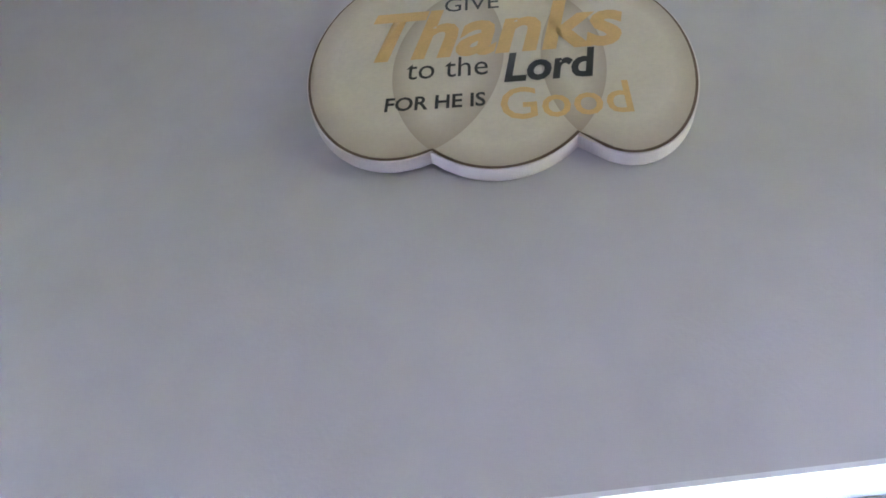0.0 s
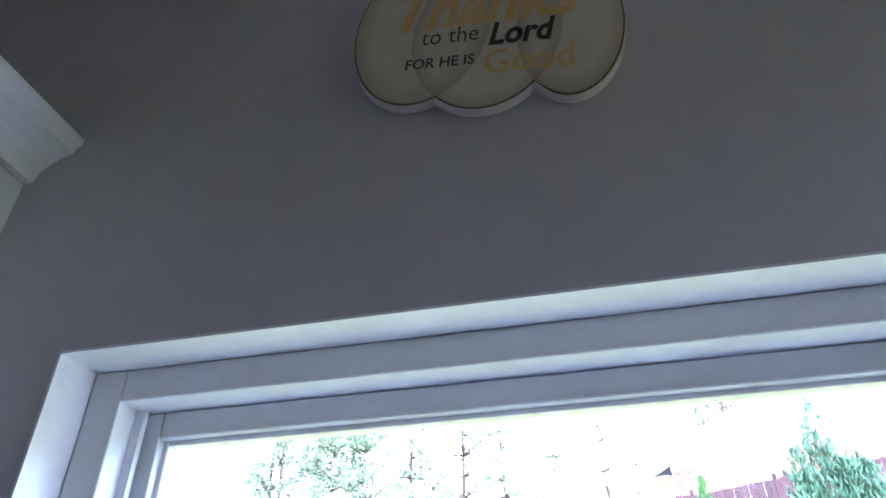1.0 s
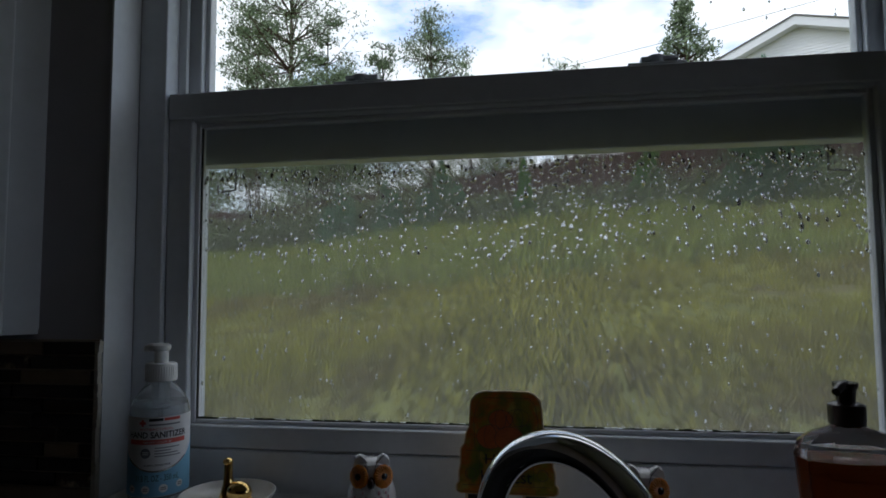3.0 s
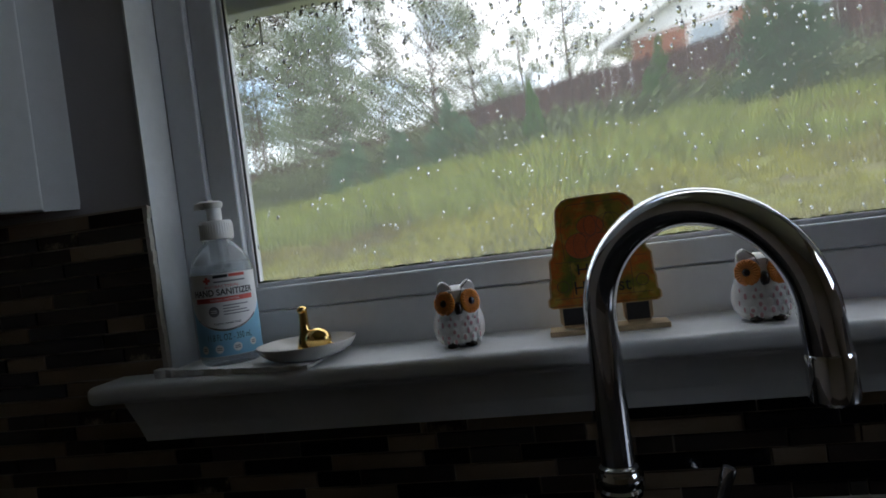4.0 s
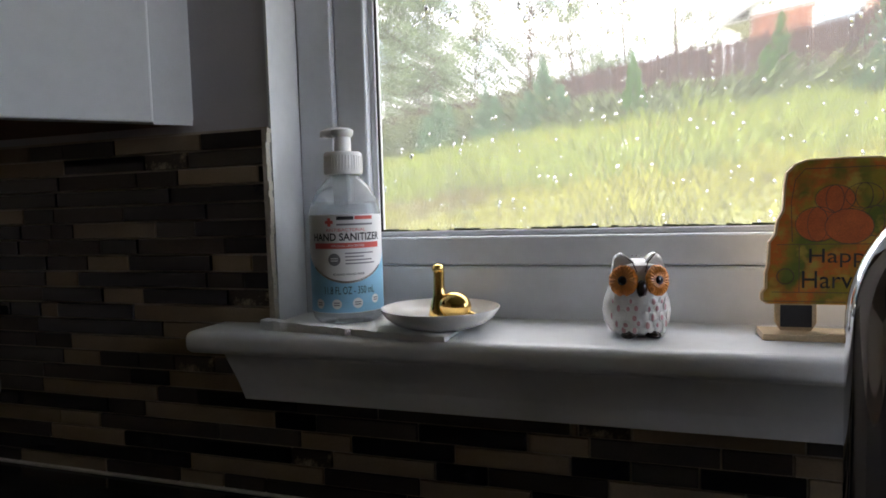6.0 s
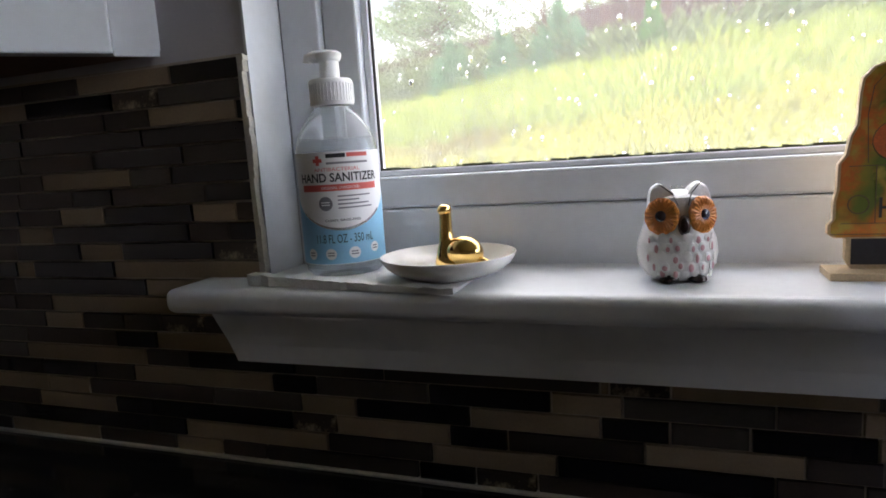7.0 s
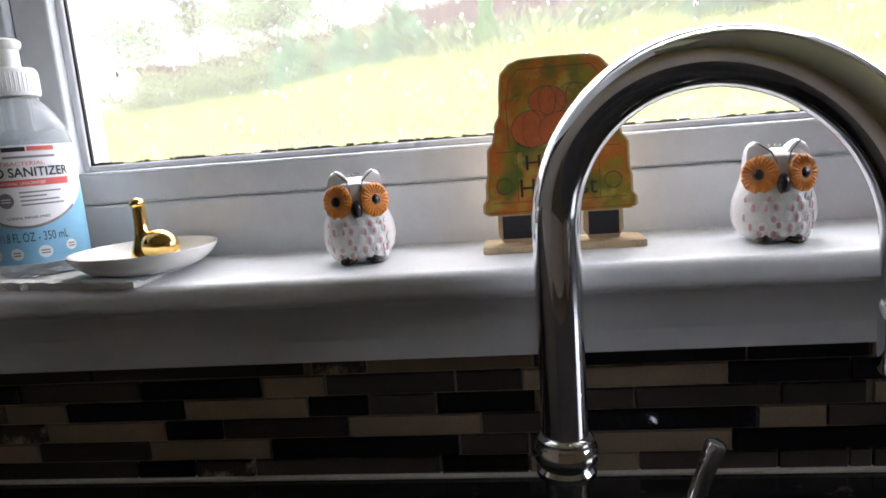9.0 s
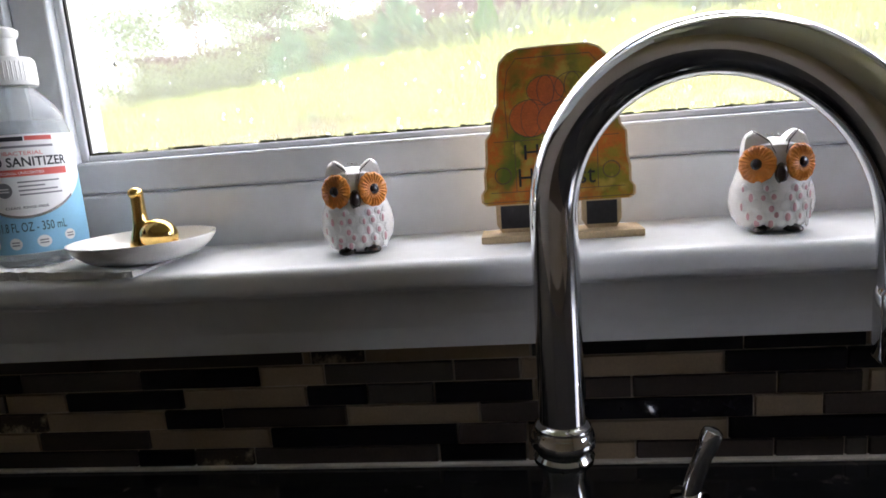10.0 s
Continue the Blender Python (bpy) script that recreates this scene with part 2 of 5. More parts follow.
def sign_face_material():
    """Cream printed face: three overlapping pumpkin lobes with brown shading along their rims."""
    m = mat("sign_cream_print", (0.62, 0.57, 0.46), 0.6, vary=0.06, scale=30)
    t = m.node_tree
    p = t.nodes["Principled BSDF"]
    old = p.inputs["Base Color"].links[0].from_socket
    coord = t.nodes.new("ShaderNodeTexCoord")
    last = old
    for k, lo in ((0, 0.72), (2, 0.70), (1, 0.80)):
        cx, cz, rx, rz = LOBES[k]
        mp = t.nodes.new("ShaderNodeMapping")
        mp.inputs["Location"].default_value = (-cx / rx, 0, -cz / rz)
        mp.inputs["Scale"].default_value = (1 / rx, 0, 1 / rz)
        ln = t.nodes.new("ShaderNodeVectorMath")
        ln.operation = "LENGTH"
        t.links.new(coord.outputs["Object"], mp.inputs[0])
        t.links.new(mp.outputs[0], ln.inputs[0])
        ramp = t.nodes.new("ShaderNodeValToRGB")
        e = ramp.color_ramp.elements
        e[0].position, e[0].color = lo, (0, 0, 0, 1)
        e[1].position, e[1].color = 1.0, (0.55, 0.55, 0.55, 1)
        x = e.new(1.015)
        x.color = (0, 0, 0, 1)
        t.links.new(ln.outputs["Value"], ramp.inputs[0])
        mix = t.nodes.new("ShaderNodeMix")
        mix.data_type = "RGBA"
        t.links.new(ramp.outputs[0], mix.inputs[0])
        t.links.new(last, mix.inputs[6])
        mix.inputs[7].default_value = (0.30, 0.22, 0.15, 1)
        last = mix.outputs[2]
    t.links.new(last, p.inputs["Base Color"])
    return m


def truck_face_material():
    """Watercolour wash of olive green, orange and red in soft blots."""
    m = mat("watercolour_wash", (0.34, 0.26, 0.020), 0.55, vary=0.15, scale=60, second=(0.60, 0.15, 0.015), second_at=0.50)
    t = m.node_tree
    p = t.nodes["Principled BSDF"]
    old = p.inputs["Base Color"].links[0].from_socket
    coord = t.nodes.new("ShaderNodeTexCoord")
    last = old
    for scale, at, color in ((26.0, 0.54, (0.12, 0.16, 0.014)), (34.0, 0.57, (0.66, 0.17, 0.02)), (70.0, 0.60, (0.50, 0.36, 0.06))):
        n = node(t, "ShaderNodeTexNoise", Scale=scale, Detail=3.0)
        t.links.new(coord.outputs["Object"], n.inputs["Vector"])
        r = t.nodes.new("ShaderNodeMapRange")
        r.inputs["From Min"].default_value, r.inputs["From Max"].default_value = at - 0.07, at + 0.07
        t.links.new(n.outputs[0], r.inputs["Value"])
        mix = t.nodes.new("ShaderNodeMix")
        mix.data_type = "RGBA"
        t.links.new(r.outputs[0], mix.inputs[0])
        t.links.new(last, mix.inputs[6])
        mix.inputs[7].default_value = (*color, 1)
        last = mix.outputs[2]
    t.links.new(last, p.inputs["Base Color"])
    return m


SIGNFACE = sign_face_material()
TRUCKFACE = truck_face_material()


# ---------------- mesh builders ----------------
def box(bm, x0, x1, y0, y1, z0, z1, bevel=0.0):
    vs = [bm.verts.new((x, y, z)) for x in (x0, x1) for y in (y0, y1) for z in (z0, z1)]
    faces = [bm.faces.new([vs[i] for i in q]) for q in ((0, 1, 3, 2), (4, 6, 7, 5), (0, 4, 5, 1), (2, 3, 7, 6), (0, 2, 6, 4), (1, 5, 7, 3))]
    if bevel:
        edges = list({e for f in faces for e in f.edges})
        bmesh.ops.bevel(bm, geom=edges, offset=bevel, segments=2, profile=0.5, affect="EDGES")


def prism(bm, outline, place0, place1, bevel=0.0):
    """A solid between two copies of a 2D outline; place0 and place1 map (u, v) to a point."""
    a = [bm.verts.new(place0(u, v)) for u, v in outline]
    b = [bm.verts.new(place1(u, v)) for u, v in outline]
    faces = [bm.faces.new(a), bm.faces.new(b[::-1])]
    n = len(a)
    for i in range(n):
        faces.append(bm.faces.new((a[i], b[i], b[(i + 1) % n], a[(i + 1) % n])))
    bmesh.ops.recalc_face_normals(bm, faces=faces)
    if bevel:
        bmesh.ops.bevel(bm, geom=list(faces[0].edges) + list(faces[1].edges), offset=bevel, segments=2, profile=0.5, affect="EDGES")


def lathe(bm, profile, n=40, cx=0.0, cy=0.0, sx=1.0, sy=1.0, a0=0.0, a1=2 * math.pi, material=0):
    closed = abs(a1 - a0) > 6.28
    cols = n if closed else n + 1
    rings = []
    for r, z in profile:
        rings.append([bm.verts.new((cx + sx * max(r, 1e-5) * math.cos(a0 + (a1 - a0) * i / n), cy + sy * max(r, 1e-5) * math.sin(a0 + (a1 - a0) * i / n), z)) for i in range(cols)])
    for p, q in zip(rings, rings[1:]):
        for i in range(n):
            j = (i + 1) % cols
            f = bm.faces.new((p[i], p[j], q[j], q[i]))
            f.material_index = material
    if closed:
        for ring, flip in ((rings[0], True), (rings[-1], False)):
            f = bm.faces.new(ring[::-1] if flip else ring)
            f.material_index = material


def sweep(bm, pts, radii, n=12, material=0, squash=1.0):
    """A tube through points; radii is one number or one for each point."""
    pts = [Vector(p) for p in pts]
    if not isinstance(radii, (list, tuple)):
        radii = [radii] * len(pts)
    radii = [float(q) for q in radii]
    side = None
    rings = []
    for i, p in enumerate(pts):
        d = (pts[min(i + 1, len(pts) - 1)] - pts[max(i - 1, 0)]).normalized()
        if side is None:
            side = d.orthogonal().normalized()
        side = (side - d * side.dot(d)).normalized()
        up = d.cross(side)
        rings.append([bm.verts.new(p + radii[i] * (math.cos(2 * math.pi * k / n) * side + squash * math.sin(2 * math.pi * k / n) * up)) for k in range(n)])
    for a, b in zip(rings, rings[1:]):
        for k in range(n):
            f = bm.faces.new((a[k], a[(k + 1) % n], b[(k + 1) % n], b[k]))
            f.material_index = material
    bm.faces.new(rings[0][::-1]).material_index = material
    bm.faces.new(rings[-1]).material_index = material


def ball(bm, c, rx, ry, rz, turn=None, material=0, u=20, v=12):
    got = bmesh.ops.create_uvsphere(bm, u_segments=u, v_segments=v, radius=1.0)
    m = Matrix.Translation(c) @ (turn or Matrix.Identity(4)) @ Matrix.Diagonal((rx, ry, rz, 1))
    bmesh.ops.transform(bm, matrix=m, verts=got["verts"])
    for f in {f for w in got["verts"] for f in w.link_faces}:
        f.material_index = material


def part(name, bm, material, parent=None, label="", smooth=False):
    """Links a bmesh as one mesh object under a thing or a part."""
    me = bpy.data.meshes.new(name)
    bm.to_mesh(me)
    bm.free()
    for m in material if isinstance(material, (list, tuple)) else (material,):
        me.materials.append(m)
    if smooth:
        for f in me.polygons:
            f.use_smooth = True
        me.set_sharp_from_angle(angle=radians(40))
    ob = new(name, me)
    if parent:
        ob.parent = parent
    if label:
        ob["label"] = label
    return ob


def boxes(name, items, material, parent=None, label="", bevel=0.0):
    bm = bmesh.new()
    for it in items:
        box(bm, *it, bevel=bevel)
    return part(name, bm, material, parent, label)


def raw(name, verts, faces, material, parent=None, label=""):
    me = bpy.data.meshes.new(name)
    me.from_pydata(verts, [], faces)
    me.materials.append(material)
    ob = new(name, me)
    if parent:
        ob.parent = parent
    if label:
        ob["label"] = label
    return ob


def thing(name, x=0.0, y=0.0, z=0.0, label="", category="", group="", kind="", rz=0.0):
    ob = new(name)
    ob.matrix_basis = pose(x, y, z, 0, 0, rz)
    ob.empty_display_size = 0.05
    return tagged(ob, label, category, group, kind)


def lettering(name, text, box2, place, material, parent, shear=0.0, heavy=0.0, space=1.0):
    """Words fitted into the rectangle (u0, u1, v0, v1) and laid on a surface by place(u, v)."""
    cu = bpy.data.curves.new(name, "FONT")
    cu.body, cu.shear, cu.offset, cu.space_character = text, shear, heavy, space
    cu.resolution_u = 3
    tmp = bpy.data.objects.new(name, cu)
    me = bpy.data.meshes.new_from_object(tmp)
    bpy.data.objects.remove(tmp)
    xs, ys = [v.co.x for v in me.vertices], [v.co.y for v in me.vertices]
    u0, u1, v0, v1 = box2
    for v in me.vertices:
        v.co = place(u0 + (v.co.x - min(xs)) / (max(xs) - min(xs)) * (u1 - u0), v0 + (v.co.y - min(ys)) / (max(ys) - min(ys)) * (v1 - v0))
    me.materials.clear()
    me.materials.append(material)
    ob = new(name, me)
    ob.parent = parent
    return ob

# ---------------- the room ----------------
XL, XR, ZS, ZT = -0.486, 0.550, 1.078, 2.118      # the window's opening in the wall
W0, W1 = 0.008, 0.160                              # the wall's inner and outer face
ROOM = (-2.3, 2.4, -4.2, 2.95)                     # left, right, back, ceiling
SILL = 1.10

wall_north = tagged(boxes("wall_north", [
    (ROOM[0], XL, W0, W1, 0, ROOM[3]), (XR, ROOM[1], W0, W1, 0, ROOM[3]), (XL, XR, W0, W1, 0, ZS), (XL, XR, W0, W1, ZT, ROOM[3])], WALL),
    "grey painted kitchen wall with a window opening", "wall", kind="structure")
tagged(boxes("wall_west", [(ROOM[0] - 0.1, ROOM[0], ROOM[2], W1, 0, ROOM[3])], BEIGE), "plain beige painted kitchen side wall", "wall", kind="structure")
# the opening is unseen, added to let sky light in as room fill
tagged(boxes("wall_east", [
    (ROOM[1], ROOM[1] + 0.1, ROOM[2], -1.02, 0, ROOM[3]), (ROOM[1], ROOM[1] + 0.1, -0.12, W1, 0, ROOM[3]),
    (ROOM[1], ROOM[1] + 0.1, -1.02, -0.12, 0, 1.48), (ROOM[1], ROOM[1] + 0.1, -1.02, -0.12, 2.36, ROOM[3])], BEIGE),
    "plain beige kitchen side wall with a window opening", "wall", kind="structure")
tagged(boxes("wall_south", [(ROOM[0] - 0.1, ROOM[1] + 0.1, ROOM[2] - 0.12, ROOM[2], 0, ROOM[3])], BEIGE), "plain beige painted back wall", "wall", kind="structure")
tagged(boxes("floor", [(ROOM[0] - 0.1, ROOM[1] + 0.1, ROOM[2] - 0.12, W1, -0.15, 0)], OAK), "brown wooden kitchen floor", "floor", kind="structure")
tagged(boxes("ceiling", [(ROOM[0] - 0.1, ROOM[1] + 0.1, ROOM[2] - 0.12, W1, ROOM[3], ROOM[3] + 0.12)], CEIL), "white kitchen ceiling", "ceiling", kind="structure")

counter = tagged(boxes("countertop", [(ROOM[0], ROOM[1], -0.62, 0.006, 0.875, 0.914)], GRANITE, bevel=0.004),
                 "polished black granite kitchen countertop", "countertop")
base = thing("base_cabinet", 0, -0.3, 0, "white base cabinet under the black granite counter", "cabinet")
boxes("body", [(ROOM[0], ROOM[1], -0.28, 0.30, 0.10, 0.875), (ROOM[0], ROOM[1], -0.22, 0.30, 0.0, 0.10)], CABINET, base)
for k in range(8):
    x = ROOM[0] + 0.02 + k * 0.585
    d = boxes("door", [(x, x + 0.565, -0.299, -0.281, 0.13, 0.85)], CABINET, base, bevel=0.003)

# ---------------- the window ----------------
window = thing("window_1", 0, 0, 0, "white vinyl double-hung window, closed, rain drops on the lower pane", "window", kind="structure")
boxes("jamb_liner", [(XL, XL + 0.003, W0 - 0.002, 0.062, SILL, ZT - 0.003)], TRIM, window)
boxes("jamb_liner", [(XR - 0.003, XR, W0 - 0.002, 0.062, SILL, ZT - 0.003)], TRIM, window)
boxes("head_liner", [(XL, XR, W0 - 0.002, 0.062, ZT - 0.003, ZT)], TRIM, window)
FL, FR, FT = XL + 0.044, XR - 0.044, ZT - 0.040   # inside edge of the fixed frame
boxes("window_frame", [(XL + 0.003, FL, 0.0625, 0.150, SILL, ZT - 0.003), (FR, XR - 0.003, 0.0625, 0.150, SILL, ZT - 0.003),
                       (FL, FR, 0.0625, 0.150, FT, ZT - 0.003), (FL, FR, 0.066, 0.150, SILL - 0.002, 1.1525)], VINYL, window, bevel=0.002)
# parting stops in the side tracks
boxes("track", [(FL, FL + 0.012, 0.092, 0.100, 1.153, FT)], VINYL, window, bevel=0.001)
boxes("track", [(FR - 0.012, FR, 0.092, 0.100, 1.153, FT)], VINYL, window, bevel=0.001)


def sash(name, x0, x1, z0, z1, g, y0, y1, top, bottom, glass):
    """A sash with stiles, rails, glazing beads and one pane; g is the stiles' width."""
    s = boxes(name, [(x0, x0 + g, y0, y1, z0, z1), (x1 - g, x1, y0, y1, z0, z1),
                     (x0 + g, x1 - g, y0, y1, z1 - top, z1), (x0 + g, x1 - g, y0, y1, z0, z0 + bottom)], VINYL, window, bevel=0.0025)
    a, b, c, d = x0 + g, x1 - g, z0 + bottom, z1 - top
    yb = y0 + 0.010
    for it in ((a, a + 0.007, yb, y1 - 0.002, c, d), (b - 0.007, b, yb, y1 - 0.002, c, d)):
        boxes("glazing_bead", [it], BEAD, s, bevel=0.0015)
    for it in ((a + 0.007, b - 0.007, yb, y1 - 0.002, c, c + 0.006), (a + 0.007, b - 0.007, yb, y1 - 0.002, d - 0.006, d)):
        boxes("glazing_bead", [it], BEAD, s, bevel=0.0015)
    pane = boxes("pane", [(a + 0.006, b - 0.006, y1 - 0.012, y1 - 0.008, c + 0.005, d - 0.005)], glass, s)
    pane.visible_shadow = False
    return s, (a + 0.007, b - 0.007, c + 0.006, d - 0.006)


lower, glass_lo = sash("lower_sash", FL + 0.001, FR - 0.001, 1.1535, 1.640, 0.036, 0.070, 0.098, 0.040, 0.030, WETGLASS)
upper, glass_up = sash("upper_sash", FL + 0.001, FR - 0.001, 1.545, FT - 0.001, 0.028, 0.104, 0.134, 0.030, 0.090, GLASS)
# lip along the meeting rail
boxes("rail_lip", [(FL + 0.004, FR - 0.004, 0.064, 0.070, 1.604, 1.640)], VINYL, lower, bevel=0.002)
# mildewed seal at the foot of the lower pane
bm = bmesh.new()
rng = random.Random(5)
x = glass_lo[0]
while x < glass_lo[1]:
    w = rng.uniform(0.002, 0.009)
    box(bm, x, min(x + w, glass_lo[1]), 0.0835, 0.0858, glass_lo[2] - 0.0005, glass_lo[2] + rng.uniform(0.0006, 0.0028))
    x += w
part("mildewed_seal", bm, MOULD, lower, "dark mildew along the seal")
boxes("gasket", [(glass_lo[0], glass_lo[0] + 0.0018, 0.083, 0.086, glass_lo[2], glass_lo[3])], GASKET, lower)


def sash_lock(x):
    bm = bmesh.new()
    box(bm, x - 0.036, x + 0.036, 0.072, 0.098, 1.640, 1.646, 0.0015)
    lock = part("sash_lock", bm, VINYL, lower)
    bm = bmesh.new()
    lathe(bm, [(0.013, 1.646), (0.013, 1.655), (0.010, 1.657)], 20, x, 0.085)
    box(bm, x - 0.020, x + 0.026, 0.074, 0.087, 1.647, 1.654, 0.002)
    part("lever", bm, VINYL, lock, smooth=True)


sash_lock(-0.165)
sash_lock(0.222)


def tilt_clip(x, turn):
    """Bent wire pull at an upper corner of the insect screen."""
    bm = bmesh.new()
    sweep(bm, [(x, 0.131, 1.552), (x, 0.131, 1.512), (x + turn * 0.027, 0.131, 1.510), (x + turn * 0.028, 0.131, 1.516)], 0.0018, 8)
    return bm


screen = boxes("insect_screen", [(FL, FL + 0.020, 0.138, 0.146, 1.150, 1.60), (FR - 0.020, FR, 0.138, 0.146, 1.150, 1.60),
                                 (FL + 0.020, FR - 0.020, 0.138, 0.146, 1.150, 1.170), (FL + 0.020, FR - 0.020, 0.138, 0.146, 1.58, 1.60)], VINYL, window)
part("screen_pull", tilt_clip(-0.371, -1), CABLE, screen)
part("screen_pull", tilt_clip(0.437, 1), CABLE, screen)
vs, fs = [], []
w = 0.00013
x = FL + 0.020
while x < FR - 0.020:
    n = len(vs)
    vs += [(x - w, 0.142, 1.17), (x + w, 0.142, 1.17), (x + w, 0.142, 1.58), (x - w, 0.142, 1.58)]
    fs.append((n, n + 1, n + 2, n + 3))
    x += 0.0017
z = 1.17
while z < 1.58:
    n = len(vs)
    vs += [(FL + 0.02, 0.1424, z - w), (FR - 0.02, 0.1424, z - w), (FR - 0.02, 0.1424, z + w), (FL + 0.02, 0.1424, z + w)]
    fs.append((n, n + 1, n + 2, n + 3))
    z += 0.0017
raw("screen_mesh", vs, fs, WIRE, screen, "fine dark insect mesh")


def drops(name, area, y, count, seed, parent, low, size):
    """Rain drops on the outer face of a pane; low leans the crowd towards the top."""
    r = random.Random(seed)
    vs, fs = [], []
    for _ in range(count):
        x = r.uniform(area[0], area[1])
        f = r.random() ** low
        z = area[3] - f * (area[3] - area[2])
        s = size * r.uniform(0.45, 1.0) ** 2 * 2.0
        tall = r.uniform(0.9, 2.0)
        n, k = len(vs), 8
        for h, q in ((0.0, 1.0), (0.20, 0.8), (0.31, 0.4)):
            for i in range(k):
                a = 2 * math.pi * i / k
                vs.append((x + s * q * math.cos(a), y + h * s, z + s * tall * q * math.sin(a)))
        vs.append((x, y + 0.34 * s, z))
        for h in range(2):
            for i in range(k):
                fs.append((n + h * k + i, n + h * k + (i + 1) % k, n + (h + 1) * k + (i + 1) % k, n + (h + 1) * k + i))
        for i in range(k):
            fs.append((n + 2 * k + i, n + 2 * k + (i + 1) % k, n + 3 * k))
        fs.append(tuple(n + i for i in range(k))[::-1])
    ob = raw(name, vs, fs, DROP, parent, "clear rain drops")
    for f in ob.data.polygons:
        f.use_smooth = True
    ob["kind"] = "stuff"
    return ob


drops("rain_drops", (glass_lo[0], glass_lo[1], glass_lo[2], 1.522), 0.0901, 1500, 3, lower, 2.6, 0.00105)
drops("rain_drops", (glass_lo[0], glass_lo[1], 1.400, 1.530), 0.0901, 1100, 6, lower, 1.5, 0.00150)
drops("rain_drops", (0.30, glass_up[1], 1.70, 1.95), 0.1261, 60, 4, upper, 1.0, 0.0012)

# stool and apron below the window
bm = bmesh.new()
prism(bm, [(-0.553, -0.058), (0.617, -0.058), (0.617, W0 - 0.009), (XR - 0.004, W0 - 0.009), (XR - 0.004, 0.0655), (XL + 0.004, 0.0655), (XL + 0.004, W0 - 0.009), (-0.553, W0 - 0.009)],
      lambda u, v: (u, v, SILL - 0.022), lambda u, v: (u, v, SILL))
front = [e for e in bm.edges if all(v.co.y < -0.05 or (v.co.x < -0.55 or v.co.x > 0.61) for v in e.verts)]
bmesh.ops.bevel(bm, geom=front, offset=0.008, segments=4, profile=0.5, affect="EDGES")
stool = part("window_sill", bm, TRIM, window, "white painted wooden window stool", smooth=True)
for f in stool.data.polygons:
    f.use_smooth = abs(f.normal.z) < 0.98 and f.area < 0.012
bm = bmesh.new()
prism(bm, [(-0.003, SILL - 0.022), (-0.030, SILL - 0.022), (-0.0295, 1.070), (-0.0275, 1.062), (-0.0245, 1.052), (-0.0220, 1.042), (-0.0205, 1.032), (-0.0195, 1.0245), (-0.003, 1.0245)],
      lambda u, v: (-0.535 + (SILL - v) * 0.32, u, v), lambda u, v: (0.599 - (SILL - v) * 0.32, u, v))
part("apron", bm, TRIM, window, "white moulded apron below the stool")

# ---------------- corner wall cabinet beside the window ----------------
CZ0, CZ1 = 1.309, 2.06
cab = thing("corner_wall_cabinet", -0.579, 0, CZ0, "white wall cabinet with an angled front beside the window", "cabinet")
ANG = radians(CAB_ANGLE)                            # turn of the front from the wall
ux, uy = -math.cos(ANG), -math.sin(ANG)


def front_point(s, off, z):
    """A point s along the cabinet's front, off metres before it."""
    return (s * ux + off * math.sin(ANG), W0 + s * uy - off * math.cos(ANG), z)


def on_front(bm, s0, s1, o0, o1, z0, z1, bevel=0.0):
    prism(bm, [(s0, z0), (s1, z0), (s1, z1), (s0, z1)], lambda u, v: front_point(u, o0, v), lambda u, v: front_point(u, o1, v), bevel)


CH = CZ1 - CZ0
LEN = 0.46
end = front_point(LEN, 0, 0)
bm = bmesh.new()
prism(bm, [(0, W0 - 0.001), (end[0], end[1]), (end[0] - 0.35, end[1]), (end[0] - 0.35, W0 - 0.001)], lambda u, v: (u, v, 0.006), lambda u, v: (u, v, CH))
part("body", bm, CABINET, cab)
bm = bmesh.new()
prism(bm, [(-0.006, W0 - 0.002), (end[0] + 0.002, end[1] + 0.006), (end[0] - 0.35, end[1] + 0.006), (end[0] - 0.35, W0 - 0.002)], lambda u, v: (u, v, 0.002), lambda u, v: (u, v, 0.0055))
part("underside", bm, CABWOOD, cab, "bare brown wood underside")
bm = bmesh.new()
on_front(bm, 0.002, 0.040, 0.0005, 0.006, 0.0, CH)
part("stile", bm, CABINET, cab)
bm = bmesh.new()
on_front(bm, 0.0405, LEN - 0.01, 0.0005, 0.020, 0.0, CH - 0.004, 0.002)
part("door", bm, CABINET, cab)
# crown moulding on top: cove between two fillets
prof = [(0.0, 0.0), (0.010, 0.0), (0.012, 0.010), (0.016, 0.022), (0.026, 0.036), (0.040, 0.048), (0.050, 0.054), (0.052, 0.064), (0.058, 0.070), (0.058, 0.082), (0.0, 0.082)]
TX, T0, T1 = -0.058, CH + 0.001, 2.380 - CZ0          # straight box above, flush with the wall side
bm = bmesh.new()
box(bm, TX - 0.70, TX, -0.36, W0 - 0.001, T0, T1, 0.002)
part("upper_box", bm, CABINET, cab)
bm = bmesh.new()
prism(bm, prof, lambda o, h: (TX + o * 1.2, W0 - 0.001, T1 + h * 0.8), lambda o, h: (TX + o * 1.2, -0.36, T1 + h * 0.8))
part("crown_moulding", bm, TRIM, cab)

# ---------------- pumpkin sign above the window ----------------
sign = thing("pumpkin_sign", 0.0, 0.0, 2.480, "cream pumpkin-shaped wooden sign hanging crooked, gold and black lettering", "wall sign")
sign.matrix_basis = pose(0.0, 0.0, 2.480, 0, 6.7, 0)


